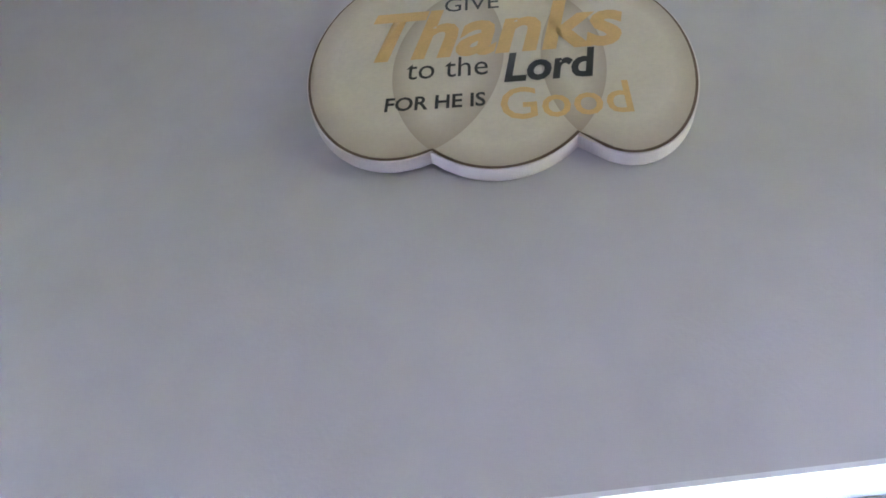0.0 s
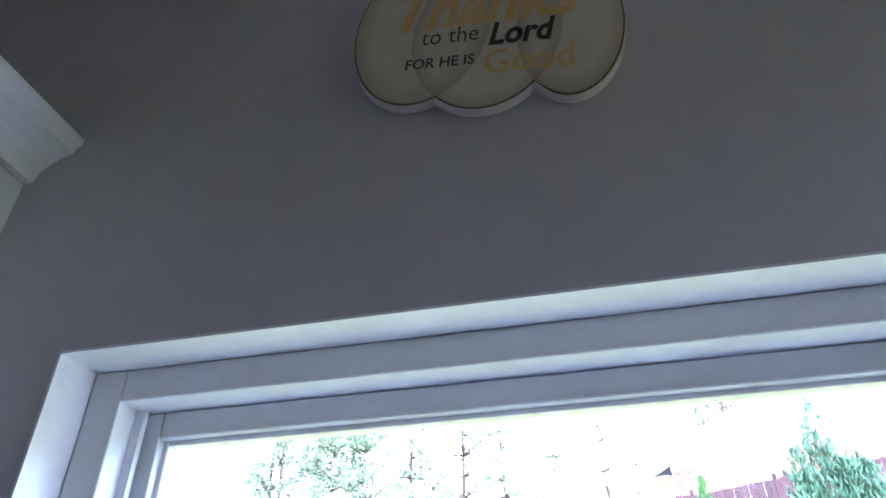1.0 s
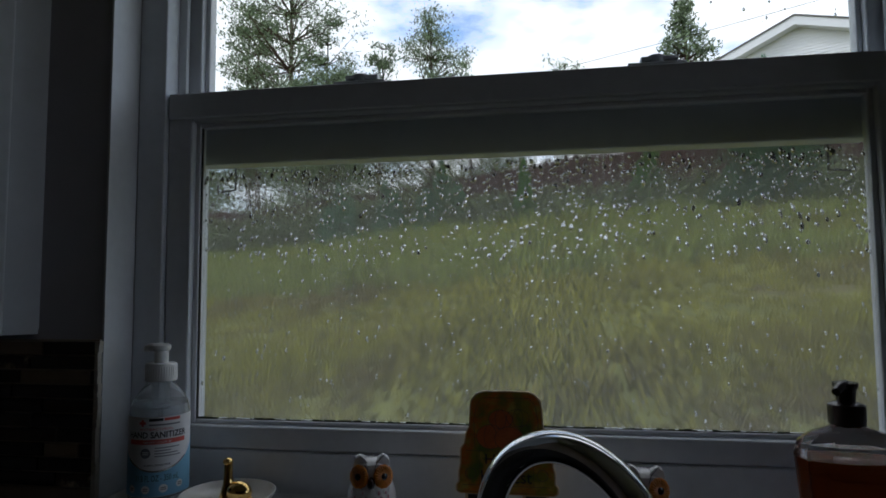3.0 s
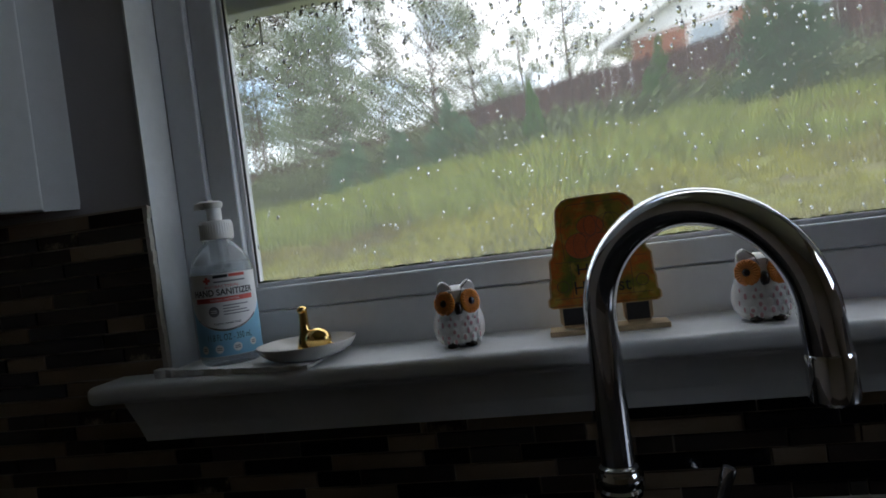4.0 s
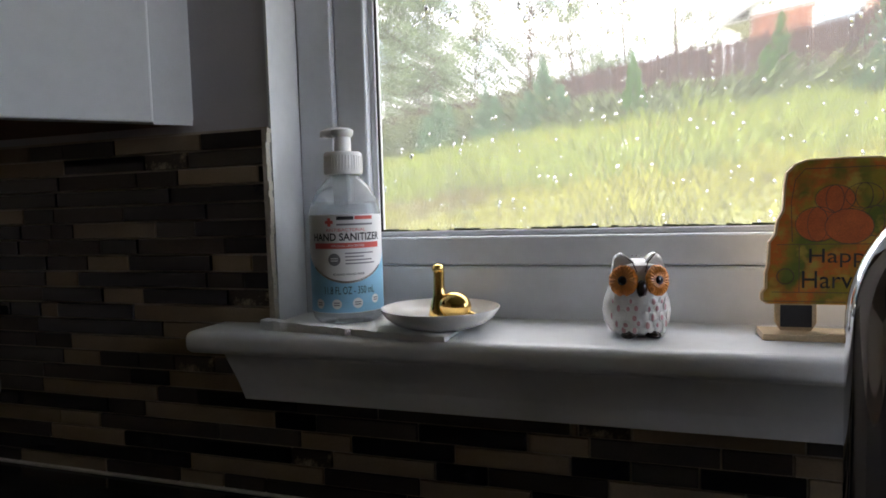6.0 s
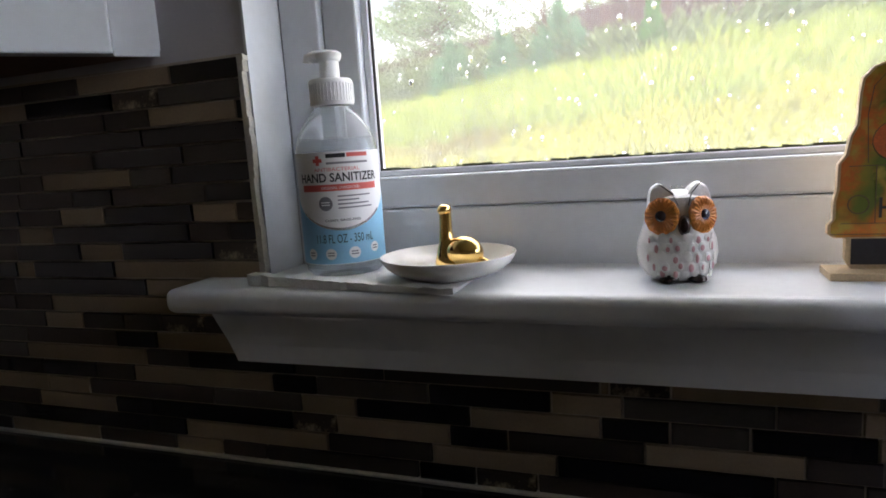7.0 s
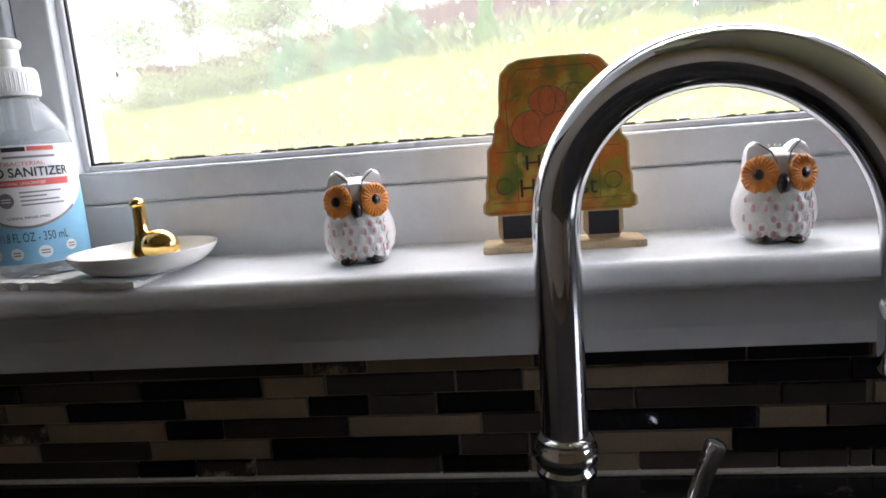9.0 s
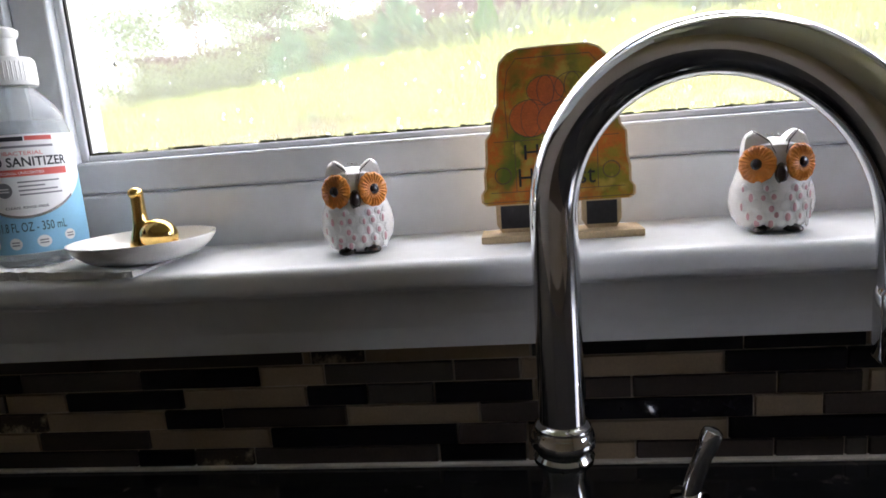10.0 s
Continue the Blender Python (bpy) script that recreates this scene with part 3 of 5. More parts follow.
def sign_outline(grow, n=220):
    pts = []
    for i in range(n):
        a = 2 * math.pi * i / n
        best = 0
        for cx, cz, rx, rz in LOBES:
            rx, rz = rx + grow, rz + grow
            # far crossing of the ray from the middle with the lobe
            dx, dz, ox, oz = math.cos(a), math.sin(a), 0.0 - cx, 0.0 - cz
            A, B, C = dx * dx / rx**2 + dz * dz / rz**2, 2 * (ox * dx / rx**2 + oz * dz / rz**2), ox * ox / rx**2 + oz * oz / rz**2 - 1
            q = B * B - 4 * A * C
            if q > 0:
                best = max(best, (-B + math.sqrt(q)) / (2 * A))
        pts.append((best * math.cos(a), best * math.sin(a)))
    return pts


def slab(grow, y0, y1, bevel=0.0):
    bm = bmesh.new()
    prism(bm, sign_outline(grow), lambda u, v: (u, y0, v), lambda u, v: (u, y1, v), bevel)
    return bm


part("board", slab(0.0, W0 - 0.001, -0.0050), SIGNEDGE, sign, "white board edge")
part("outline", slab(-0.0012, -0.0051, -0.0056), SIGNBROWN, sign, "dark brown painted outline")
part("face", slab(-0.0036, -0.0057, -0.0061), SIGNFACE, sign, "cream printed face")
bm = bmesh.new()
sweep(bm, [(-0.030, 0.0, 0.165), (-0.040, 0.0, 0.188), (-0.056, 0.0, 0.208)], [0.026, 0.017, 0.020], 12, squash=0.3)
part("stem", bm, SIGNBROWN, sign)


def on_sign(u, v):
    return (u, -0.0065, v)


lettering("word", "GIVE", (-0.0545, 0.000, 0.109, 0.134), on_sign, INK, sign)
lettering("word", "Thanks", (-0.126, 0.116, 0.030, 0.114), on_sign, SIGNGOLD, sign, shear=0.25, heavy=0.03)
lettering("word", "to the", (-0.0856, -0.0113, 0.000, 0.030), on_sign, INK, sign)
lettering("word", "Lord", (0.0026, 0.0844, -0.0138, 0.0300), on_sign, INK, sign, shear=0.2, heavy=0.03)
lettering("word", "FOR HE IS", (-0.101, -0.0135, -0.0438, -0.0245), on_sign, INK, sign, heavy=0.02)
lettering("word", "Good", (-0.001, 0.106, -0.0645, -0.0215), on_sign, SIGNGOLD, sign, heavy=0.01)

# ---------------- things on the sill ----------------
def hand_sanitizer():
    b = thing("hand_sanitizer_bottle", -0.408, 0.016, SILL + 0.0042, "clear pump bottle of hand sanitizer with a white and blue label", "bottle", rz=0)
    R = 0.0355
    bm = bmesh.new()
    lathe(bm, [(0.0, 0.003), (0.020, 0.002), (0.031, 0.0), (R - 0.001, 0.004), (R, 0.010), (R, 0.108), (R - 0.003, 0.120), (R - 0.009, 0.131), (0.020, 0.139), (0.0165, 0.143), (0.0165, 0.147), (0.0, 0.147)], 56)
    part("bottle_body", bm, CLEAR, b, smooth=True)
    bm = bmesh.new()
    lathe(bm, [(0.0, 0.006), (0.030, 0.006), (R - 0.0025, 0.012), (R - 0.0025, 0.107), (R - 0.005, 0.116), (0.0, 0.1175)], 40)
    part("gel", bm, GEL, b, smooth=True)
    bm = bmesh.new()
    lathe(bm, [(0.0, 0.146), (0.0185, 0.146), (0.0192, 0.148), (0.0190, 0.166), (0.0175, 0.168), (0.0, 0.168)], 40)
    collar = part("pump_collar", bm, PLASTIC, b, smooth=True)
    bm = bmesh.new()
    for i in range(40):
        a = 2 * math.pi * i / 40
        sweep(bm, [(0.0190 * math.cos(a), 0.0190 * math.sin(a), 0.149), (0.0190 * math.cos(a), 0.0190 * math.sin(a), 0.164)], 0.0005, 4)
    part("grip_ribs", bm, PLASTIC, collar)
    bm = bmesh.new()
    lathe(bm, [(0.0, 0.167), (0.0085, 0.167), (0.0085, 0.183), (0.010, 0.184), (0.0112, 0.187), (0.0112, 0.190), (0.008, 0.192), (0.0, 0.192)], 28)
    sweep(bm, [(0.0, 0.0, 0.1875), (-0.012, -0.004, 0.1880), (-0.017, -0.006, 0.1865), (-0.0175, -0.006, 0.183)], [0.006, 0.0052, 0.0045, 0.004], 12)
    part("pump_head", bm, PLASTIC, b, smooth=True)
    bm = bmesh.new()
    lathe(bm, [(0.0, 0.110), (0.009, 0.110), (0.0095, 0.146), (0.0, 0.146)], 20)
    sweep(bm, [(0, 0, 0.11), (0.002, 0, 0.06), (0.004, 0.004, 0.012)], 0.0022, 8)
    part("dip_tube", bm, CLEAR, b, smooth=True)
    mid = radians(-62)

    def wrap(u, v, lift=0.0):
        a = mid + u / R
        return ((R + lift) * math.cos(a), (R + lift) * math.sin(a), v)

    def band(name, u0, u1, low, high, m, lift, parent, n=48, label=""):
        bm = bmesh.new()
        cols = []
        for i in range(n + 1):
            u = u0 + (u1 - u0) * i / n
            cols.append((bm.verts.new(wrap(u, low(u), lift)), bm.verts.new(wrap(u, high(u), lift))))
        for (a, c), (d, e) in zip(cols, cols[1:]):
            bm.faces.new((a, d, e, c))
        return part(name, bm, m, parent, label, smooth=True)

    curve = lambda u: 0.040 + 10.0 * u * u * 1.1
    lab = band("label", -0.056, 0.056, lambda u: 0.011, lambda u: 0.106, LBL_WHITE, 0.0004, b, label="white and blue paper label")
    band("blue_field", -0.056, 0.056, lambda u: 0.0115, lambda u: min(curve(u), 0.075), LBL_BLUE, 0.0006, lab)
    band("silver_arc", -0.036, 0.036, lambda u: curve(u), lambda u: curve(u) + 0.0022, SILVER, 0.0008, lab)
    band("red_band", -0.0345, 0.0350, lambda u: 0.0735, lambda u: 0.0790, LBL_RED, 0.0008, lab)
    top = lambda u, v: wrap(u, v, 0.0010)
    lettering("word", "ANTIBACTERIAL", (-0.0200, 0.0185, 0.0900, 0.0930), top, LBL_RED, lab)
    lettering("word", "HAND SANITIZER", (-0.0355, 0.0360, 0.0810, 0.0885), top, INK, lab, heavy=0.02)
    lettering("word", "ORIGINAL UNSCENTED", (-0.015, 0.017, 0.0750, 0.0772), top, LBL_WHITE, lab)
    lettering("word", "CLEAN, RINSE-FREE", (-0.014, 0.016, 0.0475, 0.0498), top, INK, lab, heavy=0.01)
    lettering("word", "11.8 FL OZ - 350 mL", (-0.0235, 0.0265, 0.0295, 0.0368), top, INK, lab)
    # printed marks: maker's lines and small print as plain bars
    for u0, u1, v, h, m in ((-0.009, 0.007, 0.1015, 0.0034, INK), (0.008, 0.027, 0.1017, 0.0034, LBL_RED), (-0.009, 0.027, 0.0962, 0.0018, GREYINK),
                            (-0.002, 0.027, 0.0688, 0.0012, GREYINK), (-0.002, 0.016, 0.0655, 0.0012, GREYINK), (-0.002, 0.025, 0.0622, 0.0012, GREYINK), (-0.002, 0.028, 0.0589, 0.0012, GREYINK)):
        band("print_bar", u0, u1, lambda u, v=v: v - 0.0005, lambda u, v=v, h=h: v + h - 0.0005, m, 0.0009, lab, 10)
    for u0, u1, v, h in ((-0.0205, -0.0125, 0.0975, 0.0030), (-0.0180, -0.0150, 0.0950, 0.0080)):
        band("red_cross", u0, u1, lambda u, v=v: v, lambda u, v=v, h=h: v + h, LBL_RED, 0.0009, lab, 6)
    for u, v, r, m in ((-0.030, 0.020, 0.0048, LBL_WHITE), (-0.0115, 0.020, 0.0048, LBL_WHITE), (0.0085, 0.0205, 0.0050, LBL_WHITE), (0.028, 0.023, 0.0044, LBL_WHITE), (-0.0125, 0.063, 0.0060, GREYINK)):
        bm = bmesh.new()
        bm.faces.new([bm.verts.new(wrap(u + r * math.cos(a * math.pi / 12), v + r * math.sin(a * math.pi / 12), 0.0009)) for a in range(24)])
        part("round_mark", bm, m, lab)
        for k in (-1, 1):
            bm = bmesh.new()
            q = 0.6 * r
            bm.faces.new([bm.verts.new(wrap(u + a * q, v + k * 0.0011 + c, 0.0011)) for a, c in ((-1, -0.0005), (1, -0.0005), (1, 0.0005), (-1, 0.0005))])
            part("print_bar", bm, LBL_WHITE if m is GREYINK else GREYINK, lab)


hand_sanitizer()


def paper_towel():
    """A folded sheet of paper towel lying on the sill, its edge a little ragged."""
    r = random.Random(9)
    bm = bmesh.new()
    nx, ny = 40, 12
    P = thing("paper_towel", -0.375, -0.01, SILL, "folded white paper towel lying under the bottle and dish", "paper towel")
    grid = {}
    for i in range(nx + 1):
        for j in range(ny + 1):
            u, v = i / nx, j / ny
            x = -0.102 + 0.196 * u
            y0 = -0.027 - 0.024 * u
            y = y0 + v * 0.086 + (r.uniform(-0.0016, 0.0016) if j in (0, ny) else 0)
            h = 0.0036 + 0.0008 * noise.noise((x * 40, y * 40, 1)) if 0 < i < nx and j > 0 else 0.0026
            h += (0.0026 + 0.0050 * (1 - u) ** 1.5 + 0.0008 * noise.noise((x * 90, 0.0, 4.0))) if j in (0, 1) else 0.0012 * (1 - u) if j == 2 else 0.0
            grid[i, j] = (bm.verts.new((x, y, h)), bm.verts.new((x, y, 0.0004)))
    for i in range(nx):
        for j in range(ny):
            a, b, c, d = grid[i, j], grid[i + 1, j], grid[i + 1, j + 1], grid[i, j + 1]
            bm.faces.new((a[0], b[0], c[0], d[0]))
            bm.faces.new((d[1], c[1], b[1], a[1]))
    for i in range(nx):
        for j, s in ((0, 1), (ny, -1)):
            a, b = grid[i, j], grid[i + 1, j]
            bm.faces.new((a[1], b[1], b[0], a[0])[::s])
    for j in range(ny):
        for i, s in ((0, -1), (nx, 1)):
            a, b = grid[i, j], grid[i, j + 1]
            bm.faces.new((a[1], b[1], b[0], a[0])[::s])
    part("sheet", bm, PAPER, P, smooth=True)


paper_towel()


def ring_dish():
    d = thing("ring_dish", -0.302, -0.006, SILL + 0.0036, "small white ceramic ring dish on a paper towel", "dish")
    bm = bmesh.new()
    lathe(bm, [(0.0, 0.0), (0.028, 0.0), (0.034, 0.0012), (0.044, 0.0052), (0.0515, 0.0110), (0.0556, 0.0172), (0.0556, 0.0186), (0.0545, 0.0186),
               (0.0500, 0.0125), (0.0425, 0.0074), (0.033, 0.0045), (0.0, 0.0038)], 56)
    part("bowl", bm, CERAMIC, d, smooth=True)
    g = thing("gold_figurine", -0.296, -0.006, SILL + 0.0076, "polished gold long-necked animal figurine in the dish", "figurine", rz=-14)
    bm = bmesh.new()
    ball(bm, (0.0090, 0.0, 0.0150), 0.0165, 0.0128, 0.0138)
    sweep(bm, [(-0.0040, 0, 0.0005), (-0.0045, 0, 0.009), (-0.0060, 0, 0.017), (-0.0072, 0, 0.024), (-0.0074, 0, 0.034), (-0.0072, 0, 0.048)], [0.0128, 0.0130, 0.0098, 0.0064, 0.0052, 0.0050], 18)
    ball(bm, (-0.0074, -0.0008, 0.0500), 0.0056, 0.0064, 0.0046, u=16, v=10)
    ball(bm, (-0.0050, -0.0085, 0.0040), 0.0085, 0.0060, 0.0042, u=16, v=10)
    ball(bm, (-0.0050, 0.0085, 0.0040), 0.0085, 0.0060, 0.0042, u=16, v=10)
    sweep(bm, [(0.018, 0, 0.009), (0.027, 0.001, 0.0080), (0.034, 0.002, 0.0072)], [0.0052, 0.0034, 0.0008], 10)
    ob = part("figurine_shape", bm, GOLD, None, smooth=True)
    ob.name = "gold_figurine_shape"
    # one plain mesh: take the empty's place and tags
    ob.matrix_basis = g.matrix_basis.copy()
    for key in ("label", "category"):
        ob[key] = g[key]
    bpy.data.objects.remove(g)
    ob.name = "gold_figurine"


ring_dish()


def owl(x, y, rz, label):
    """A ceramic owl shaker: one mesh with glazes of four colours."""
    bm = bmesh.new()
    W, P, O, D = 0, 1, 2, 3
    prof = [(0.0, 0.0), (0.016, 0.0005), (0.0232, 0.004), (0.0285, 0.012), (0.0302, 0.021), (0.0290, 0.031), (0.0256, 0.040), (0.0232, 0.047), (0.0222, 0.056), (0.0200, 0.063), (0.0130, 0.0672), (0.0, 0.0682)]
    lathe(bm, prof, 40, sx=1.0, sy=0.88, material=W)
    # ears
    for s in (-1, 1):
        base = [Vector((s * q * 0.01, p, h)) for q, p, h in ((0.35, -0.0145, 0.0635), (2.25, -0.0135, 0.0530), (2.15, 0.003, 0.0560), (0.5, 0.002, 0.0655))]
        ring0 = base
        levels = []
        for f, shrink in ((0.0, 1.0), (0.35, 0.86), (0.65, 0.66), (0.88, 0.44), (1.0, 0.20)):
            mid_pt = sum(base, Vector()) / 4 + Vector((s * 0.0042 * f, 0.001 * f, 0.0128 * f))
            levels.append([bm.verts.new(mid_pt + (b - sum(base, Vector()) / 4) * shrink) for b in ring0])
        for a, b in zip(levels, levels[1:]):
            for k in range(4):
                bm.faces.new((a[k], a[(k + 1) % 4], b[(k + 1) % 4], b[k]))
        bm.faces.new(levels[-1])
        # dark line along the inner rim of the ear
        sweep(bm, [(s * 0.0160, -0.0090, 0.0735), (s * 0.0122, -0.0122, 0.0705), (s * 0.0068, -0.0165, 0.0660), (s * 0.0035, -0.0205, 0.0575)], [0.0002, 0.0004, 0.0005, 0.0003], 6, material=D)
        # eye: a scalloped disc with raised petals and a dark pupil
        turn = Euler((radians(90 - 6), 0, radians(s * 30))).to_matrix().to_4x4()
        c = Vector((s * 0.0142, -0.0160, 0.0500))
        got = []
        for h, rr in ((0.0, 1.0), (0.0022, 1.0), (0.0036, 0.86), (0.0037, 0.62), (0.0032, 0.36)):
            ring = []
            for i in range(96):
                a = 2 * math.pi * i / 96
                rad = 0.0126 * rr * (1 + (0.035 * abs(math.sin(a * 6)) if rr > 0.8 else 0))
                hh = h + (0.00055 * math.cos(a * 24) if 0.5 < rr < 0.99 else 0)
                ring.append(bm.verts.new(c + turn @ Vector((rad * math.cos(a), rad * 1.05 * math.sin(a), hh))))
            got.append(ring)
        for a, b in zip(got, got[1:]):
            for i in range(96):
                bm.faces.new((a[i], a[(i + 1) % 96], b[(i + 1) % 96], b[i])).material_index = O
        bm.faces.new(got[-1]).material_index = O
        ball(bm, c + turn @ Vector((s * 0.0004, 0, 0.0034)), 0.0041, 0.0041, 0.0018, turn, D, 14, 8)
        # feet
        ball(bm, (s * 0.0100, -0.0175, 0.0034), 0.0078, 0.0066, 0.0036, Euler((0, radians(s * 8), radians(s * -20))).to_matrix().to_4x4(), D, 16, 8)
    # beak
    ball(bm, (0, -0.0222, 0.0432), 0.0046, 0.0046, 0.0078, None, D, 16, 12)
    # feather dabs in pink glaze over scalloped relief
    r = random.Random(4)
    for row, z in enumerate((0.0335, 0.0270, 0.0205, 0.0140, 0.0085)):
        rad = np.interp(z, [p[1] for p in prof], [p[0] for p in prof])
        for k in range(-3, 4):
            a = (k + (row % 2) * 0.5) * 0.31 + r.uniform(-0.05, 0.05)
            if abs(a) > 1.05:
                continue
            c = Vector((rad * math.sin(a), -0.88 * rad * math.cos(a), z + r.uniform(-0.0012, 0.0012)))
            turn = Euler((0, 0, a)).to_matrix().to_4x4()
            ball(bm, c, 0.0036, 0.0009, 0.0042, turn, W, 10, 6)
            if r.random() < 0.68:
                ball(bm, c + turn @ Vector((r.uniform(-0.0006, 0.0006), -0.0005, -0.0004)), 0.0018 * r.uniform(0.7, 1.25), 0.0007, 0.0028 * r.uniform(0.7, 1.2), turn, P, 10, 6)
    for k in range(3):
        ball(bm, ((k - 1) * 0.004, -0.002, 0.0703), 0.0007, 0.0007, 0.0006, None, D, 8, 4)
    ob = part("owl_shaker", bm, [OWLWHITE, OWLPINK, OWLORANGE, OWLDARK], None, smooth=True)
    ob.matrix_basis = pose(x, y, SILL, 0, 0, rz) @ Matrix.Diagonal((0.94, 0.95, 0.97, 1))
    tagged(ob, label, "owl figurine", "ceramic owls on the sill")


owl(-0.127, 0.004, 13, "white ceramic owl shaker with orange eyes beside the dish")
owl(0.180, -0.004, -4, "white ceramic owl shaker with orange eyes behind the faucet")


def harvest_truck():
    t = thing("harvest_truck_sign", 0.030, 0.016, SILL, "flat wooden cut-out of a pumpkin truck on a plywood base", "decoration")
    bm = bmesh.new()
    box(bm, -0.060, 0.062, -0.020, 0.012, 0.0, 0.0055, 0.0006)
    b = part("base", bm, PLY, t, "raw plywood base")
    y0, y1 = -0.0030, 0.0030
    half = [(0.0, 0.1445), (0.026, 0.1440), (0.034, 0.1410), (0.0405, 0.134), (0.0420, 0.124), (0.0430, 0.104), (0.0470, 0.096), (0.0490, 0.084), (0.0535, 0.078),
            (0.0540, 0.060), (0.0560, 0.052), (0.0560, 0.040), (0.0590, 0.036), (0.0590, 0.030), (0.0550, 0.027), (0.0480, 0.027)]
    wheel = [(0.0480, 0.012), (0.0440, 0.0052), (0.0220, 0.0052), (0.0180, 0.012), (0.0180, 0.027)]
    right = half + wheel
    outline = right + [(-x, z) for x, z in right[::-1] if x > 0]
    bm = bmesh.new()
    prism(bm, outline, lambda u, v: (u, y0, v), lambda u, v: (u, y1, v), 0.0004)
    part("cutout", bm, PLY, t, "plywood silhouette of a truck")
    inner = [(x * 0.965, 0.027 + (z - 0.027) * 0.985 + 0.0006) for x, z in half]
    face = inner + [(-x, z) for x, z in inner[::-1] if x > 0]
    bm = bmesh.new()
    bm.faces.new([bm.verts.new((x, y0 - 0.0003, z)) for x, z in face][::-1])
    part("painted_face", bm, TRUCKFACE, t, "watercolour print in olive green and orange")
    for s in (-1, 1):
        bm = bmesh.new()
        box(bm, s * 0.033 - 0.0115, s * 0.033 + 0.0115, y0 - 0.0006, y0 - 0.0001, 0.0085, 0.0265, 0.0002)
        w = part("tyre", bm, TYRE, t, "black painted tyre with a tread grid")
        bm = bmesh.new()
        sweep(bm, [(s * 0.041 + 0.0062 * math.cos(a), y0 - 0.0005, 0.050 + 0.0062 * math.sin(a)) for a in np.linspace(0, 6.2, 26)], 0.0004, 5)
        part("tail_light", bm, SIGNBROWN, t)
    lines = [[(-0.036, 0.078), (-0.037, 0.110), (-0.034, 0.128), (-0.027, 0.1365), (0.027, 0.1365), (0.034, 0.128), (0.037, 0.110), (0.036, 0.078)],
             [(-0.051, 0.037), (0.051, 0.037)], [(-0.047, 0.076), (0.047, 0.076)], [(-0.057, 0.0295), (0.057, 0.0295)], [(-0.031, 0.037), (-0.031, 0.076)], [(0.031, 0.037), (0.031, 0.076)]]
    for cx, cz, rx, rz in ((-0.018, 0.092, 0.016, 0.014), (0.004, 0.090, 0.017, 0.014), (0.022, 0.094, 0.013, 0.012), (-0.006, 0.112, 0.014, 0.011), (0.014, 0.114, 0.013, 0.010)):
        lines.append([(cx + rx * math.cos(a), cz + rz * math.sin(a)) for a in np.linspace(0, 2 * math.pi, 22)])
        lines.append([(cx + rx * 0.45 * math.cos(a), cz + rz * math.sin(a)) for a in np.linspace(0, 2 * math.pi, 22)])
    for pl in lines:
        bm = bmesh.new()
        sweep(bm, [(x, y0 - 0.0003, z) for x, z in pl], 0.00035, 4)
        part("drawn_line", bm, SIGNBROWN, t)
    for k, (cx, cz, rx, rz) in enumerate(((-0.006, 0.112, 0.0135, 0.0105), (-0.018, 0.092, 0.0155, 0.0135), (0.004, 0.090, 0.0165, 0.0135))):
        bm = bmesh.new()
        bm.faces.new([bm.verts.new((cx + rx * math.cos(a), y0 - 0.0004 - 0.0001 * k, cz + rz * math.sin(a))) for a in np.linspace(0, 6.0, 20)][::-1])
        part("painted_pumpkin", bm, PUMPKIN, t, "orange painted pumpkin")
    on = lambda u, v: (u, y0 - 0.0008, v)
    lettering("word", "Happy", (-0.024, 0.024, 0.0575, 0.0725), on, INK, t)
    lettering("word", "Harvest", (-0.029, 0.029, 0.0405, 0.0545), on, INK, t)


PUMPKIN = mat("painted_pumpkin_orange", (0.58, 0.13, 0.03), 0.55, vary=0.3, scale=90)
harvest_truck()


def soap_bottle():
    s = thing("hand_soap_bottle", 0.382, -0.012, SILL, "clear bottle of orange liquid soap with a dark pump", "bottle")
    bm = bmesh.new()
    lathe(bm, [(0.0, 0.001), (0.040, 0.0), (0.044, 0.004), (0.050, 0.060), (0.053, 0.092), (0.050, 0.102), (0.036, 0.112), (0.020, 0.118), (0.015, 0.120), (0.015, 0.124), (0.0, 0.124)], 12, sy=0.62)
    part("bottle_body", bm, SOAPCLEAR, s)
    bm = bmesh.new()
    lathe(bm, [(0.0, 0.004), (0.038, 0.004), (0.042, 0.006), (0.0475, 0.060), (0.0500, 0.087), (0.0, 0.088)], 12, sy=0.60)
    part("soap", bm, SOAP, s, "orange liquid soap")
    bm = bmesh.new()
    lathe(bm, [(0.0, 0.121), (0.0172, 0.121), (0.0175, 0.141), (0.012, 0.1435), (0.0, 0.1435)], 28)
    part("pump_collar", bm, BLACKPUMP, s, smooth=True)
    bm = bmesh.new()
    lathe(bm, [(0.0, 0.142), (0.0085, 0.142), (0.0095, 0.156), (0.0120, 0.160), (0.0120, 0.1635), (0.0, 0.164)], 24)
    sweep(bm, [(0, 0, 0.160), (-0.012, -0.016, 0.1605), (-0.020, -0.026, 0.157)], [0.006, 0.005, 0.004], 10)
    part("pump_head", bm, BLACKPUMP, s, smooth=True)


soap_bottle()


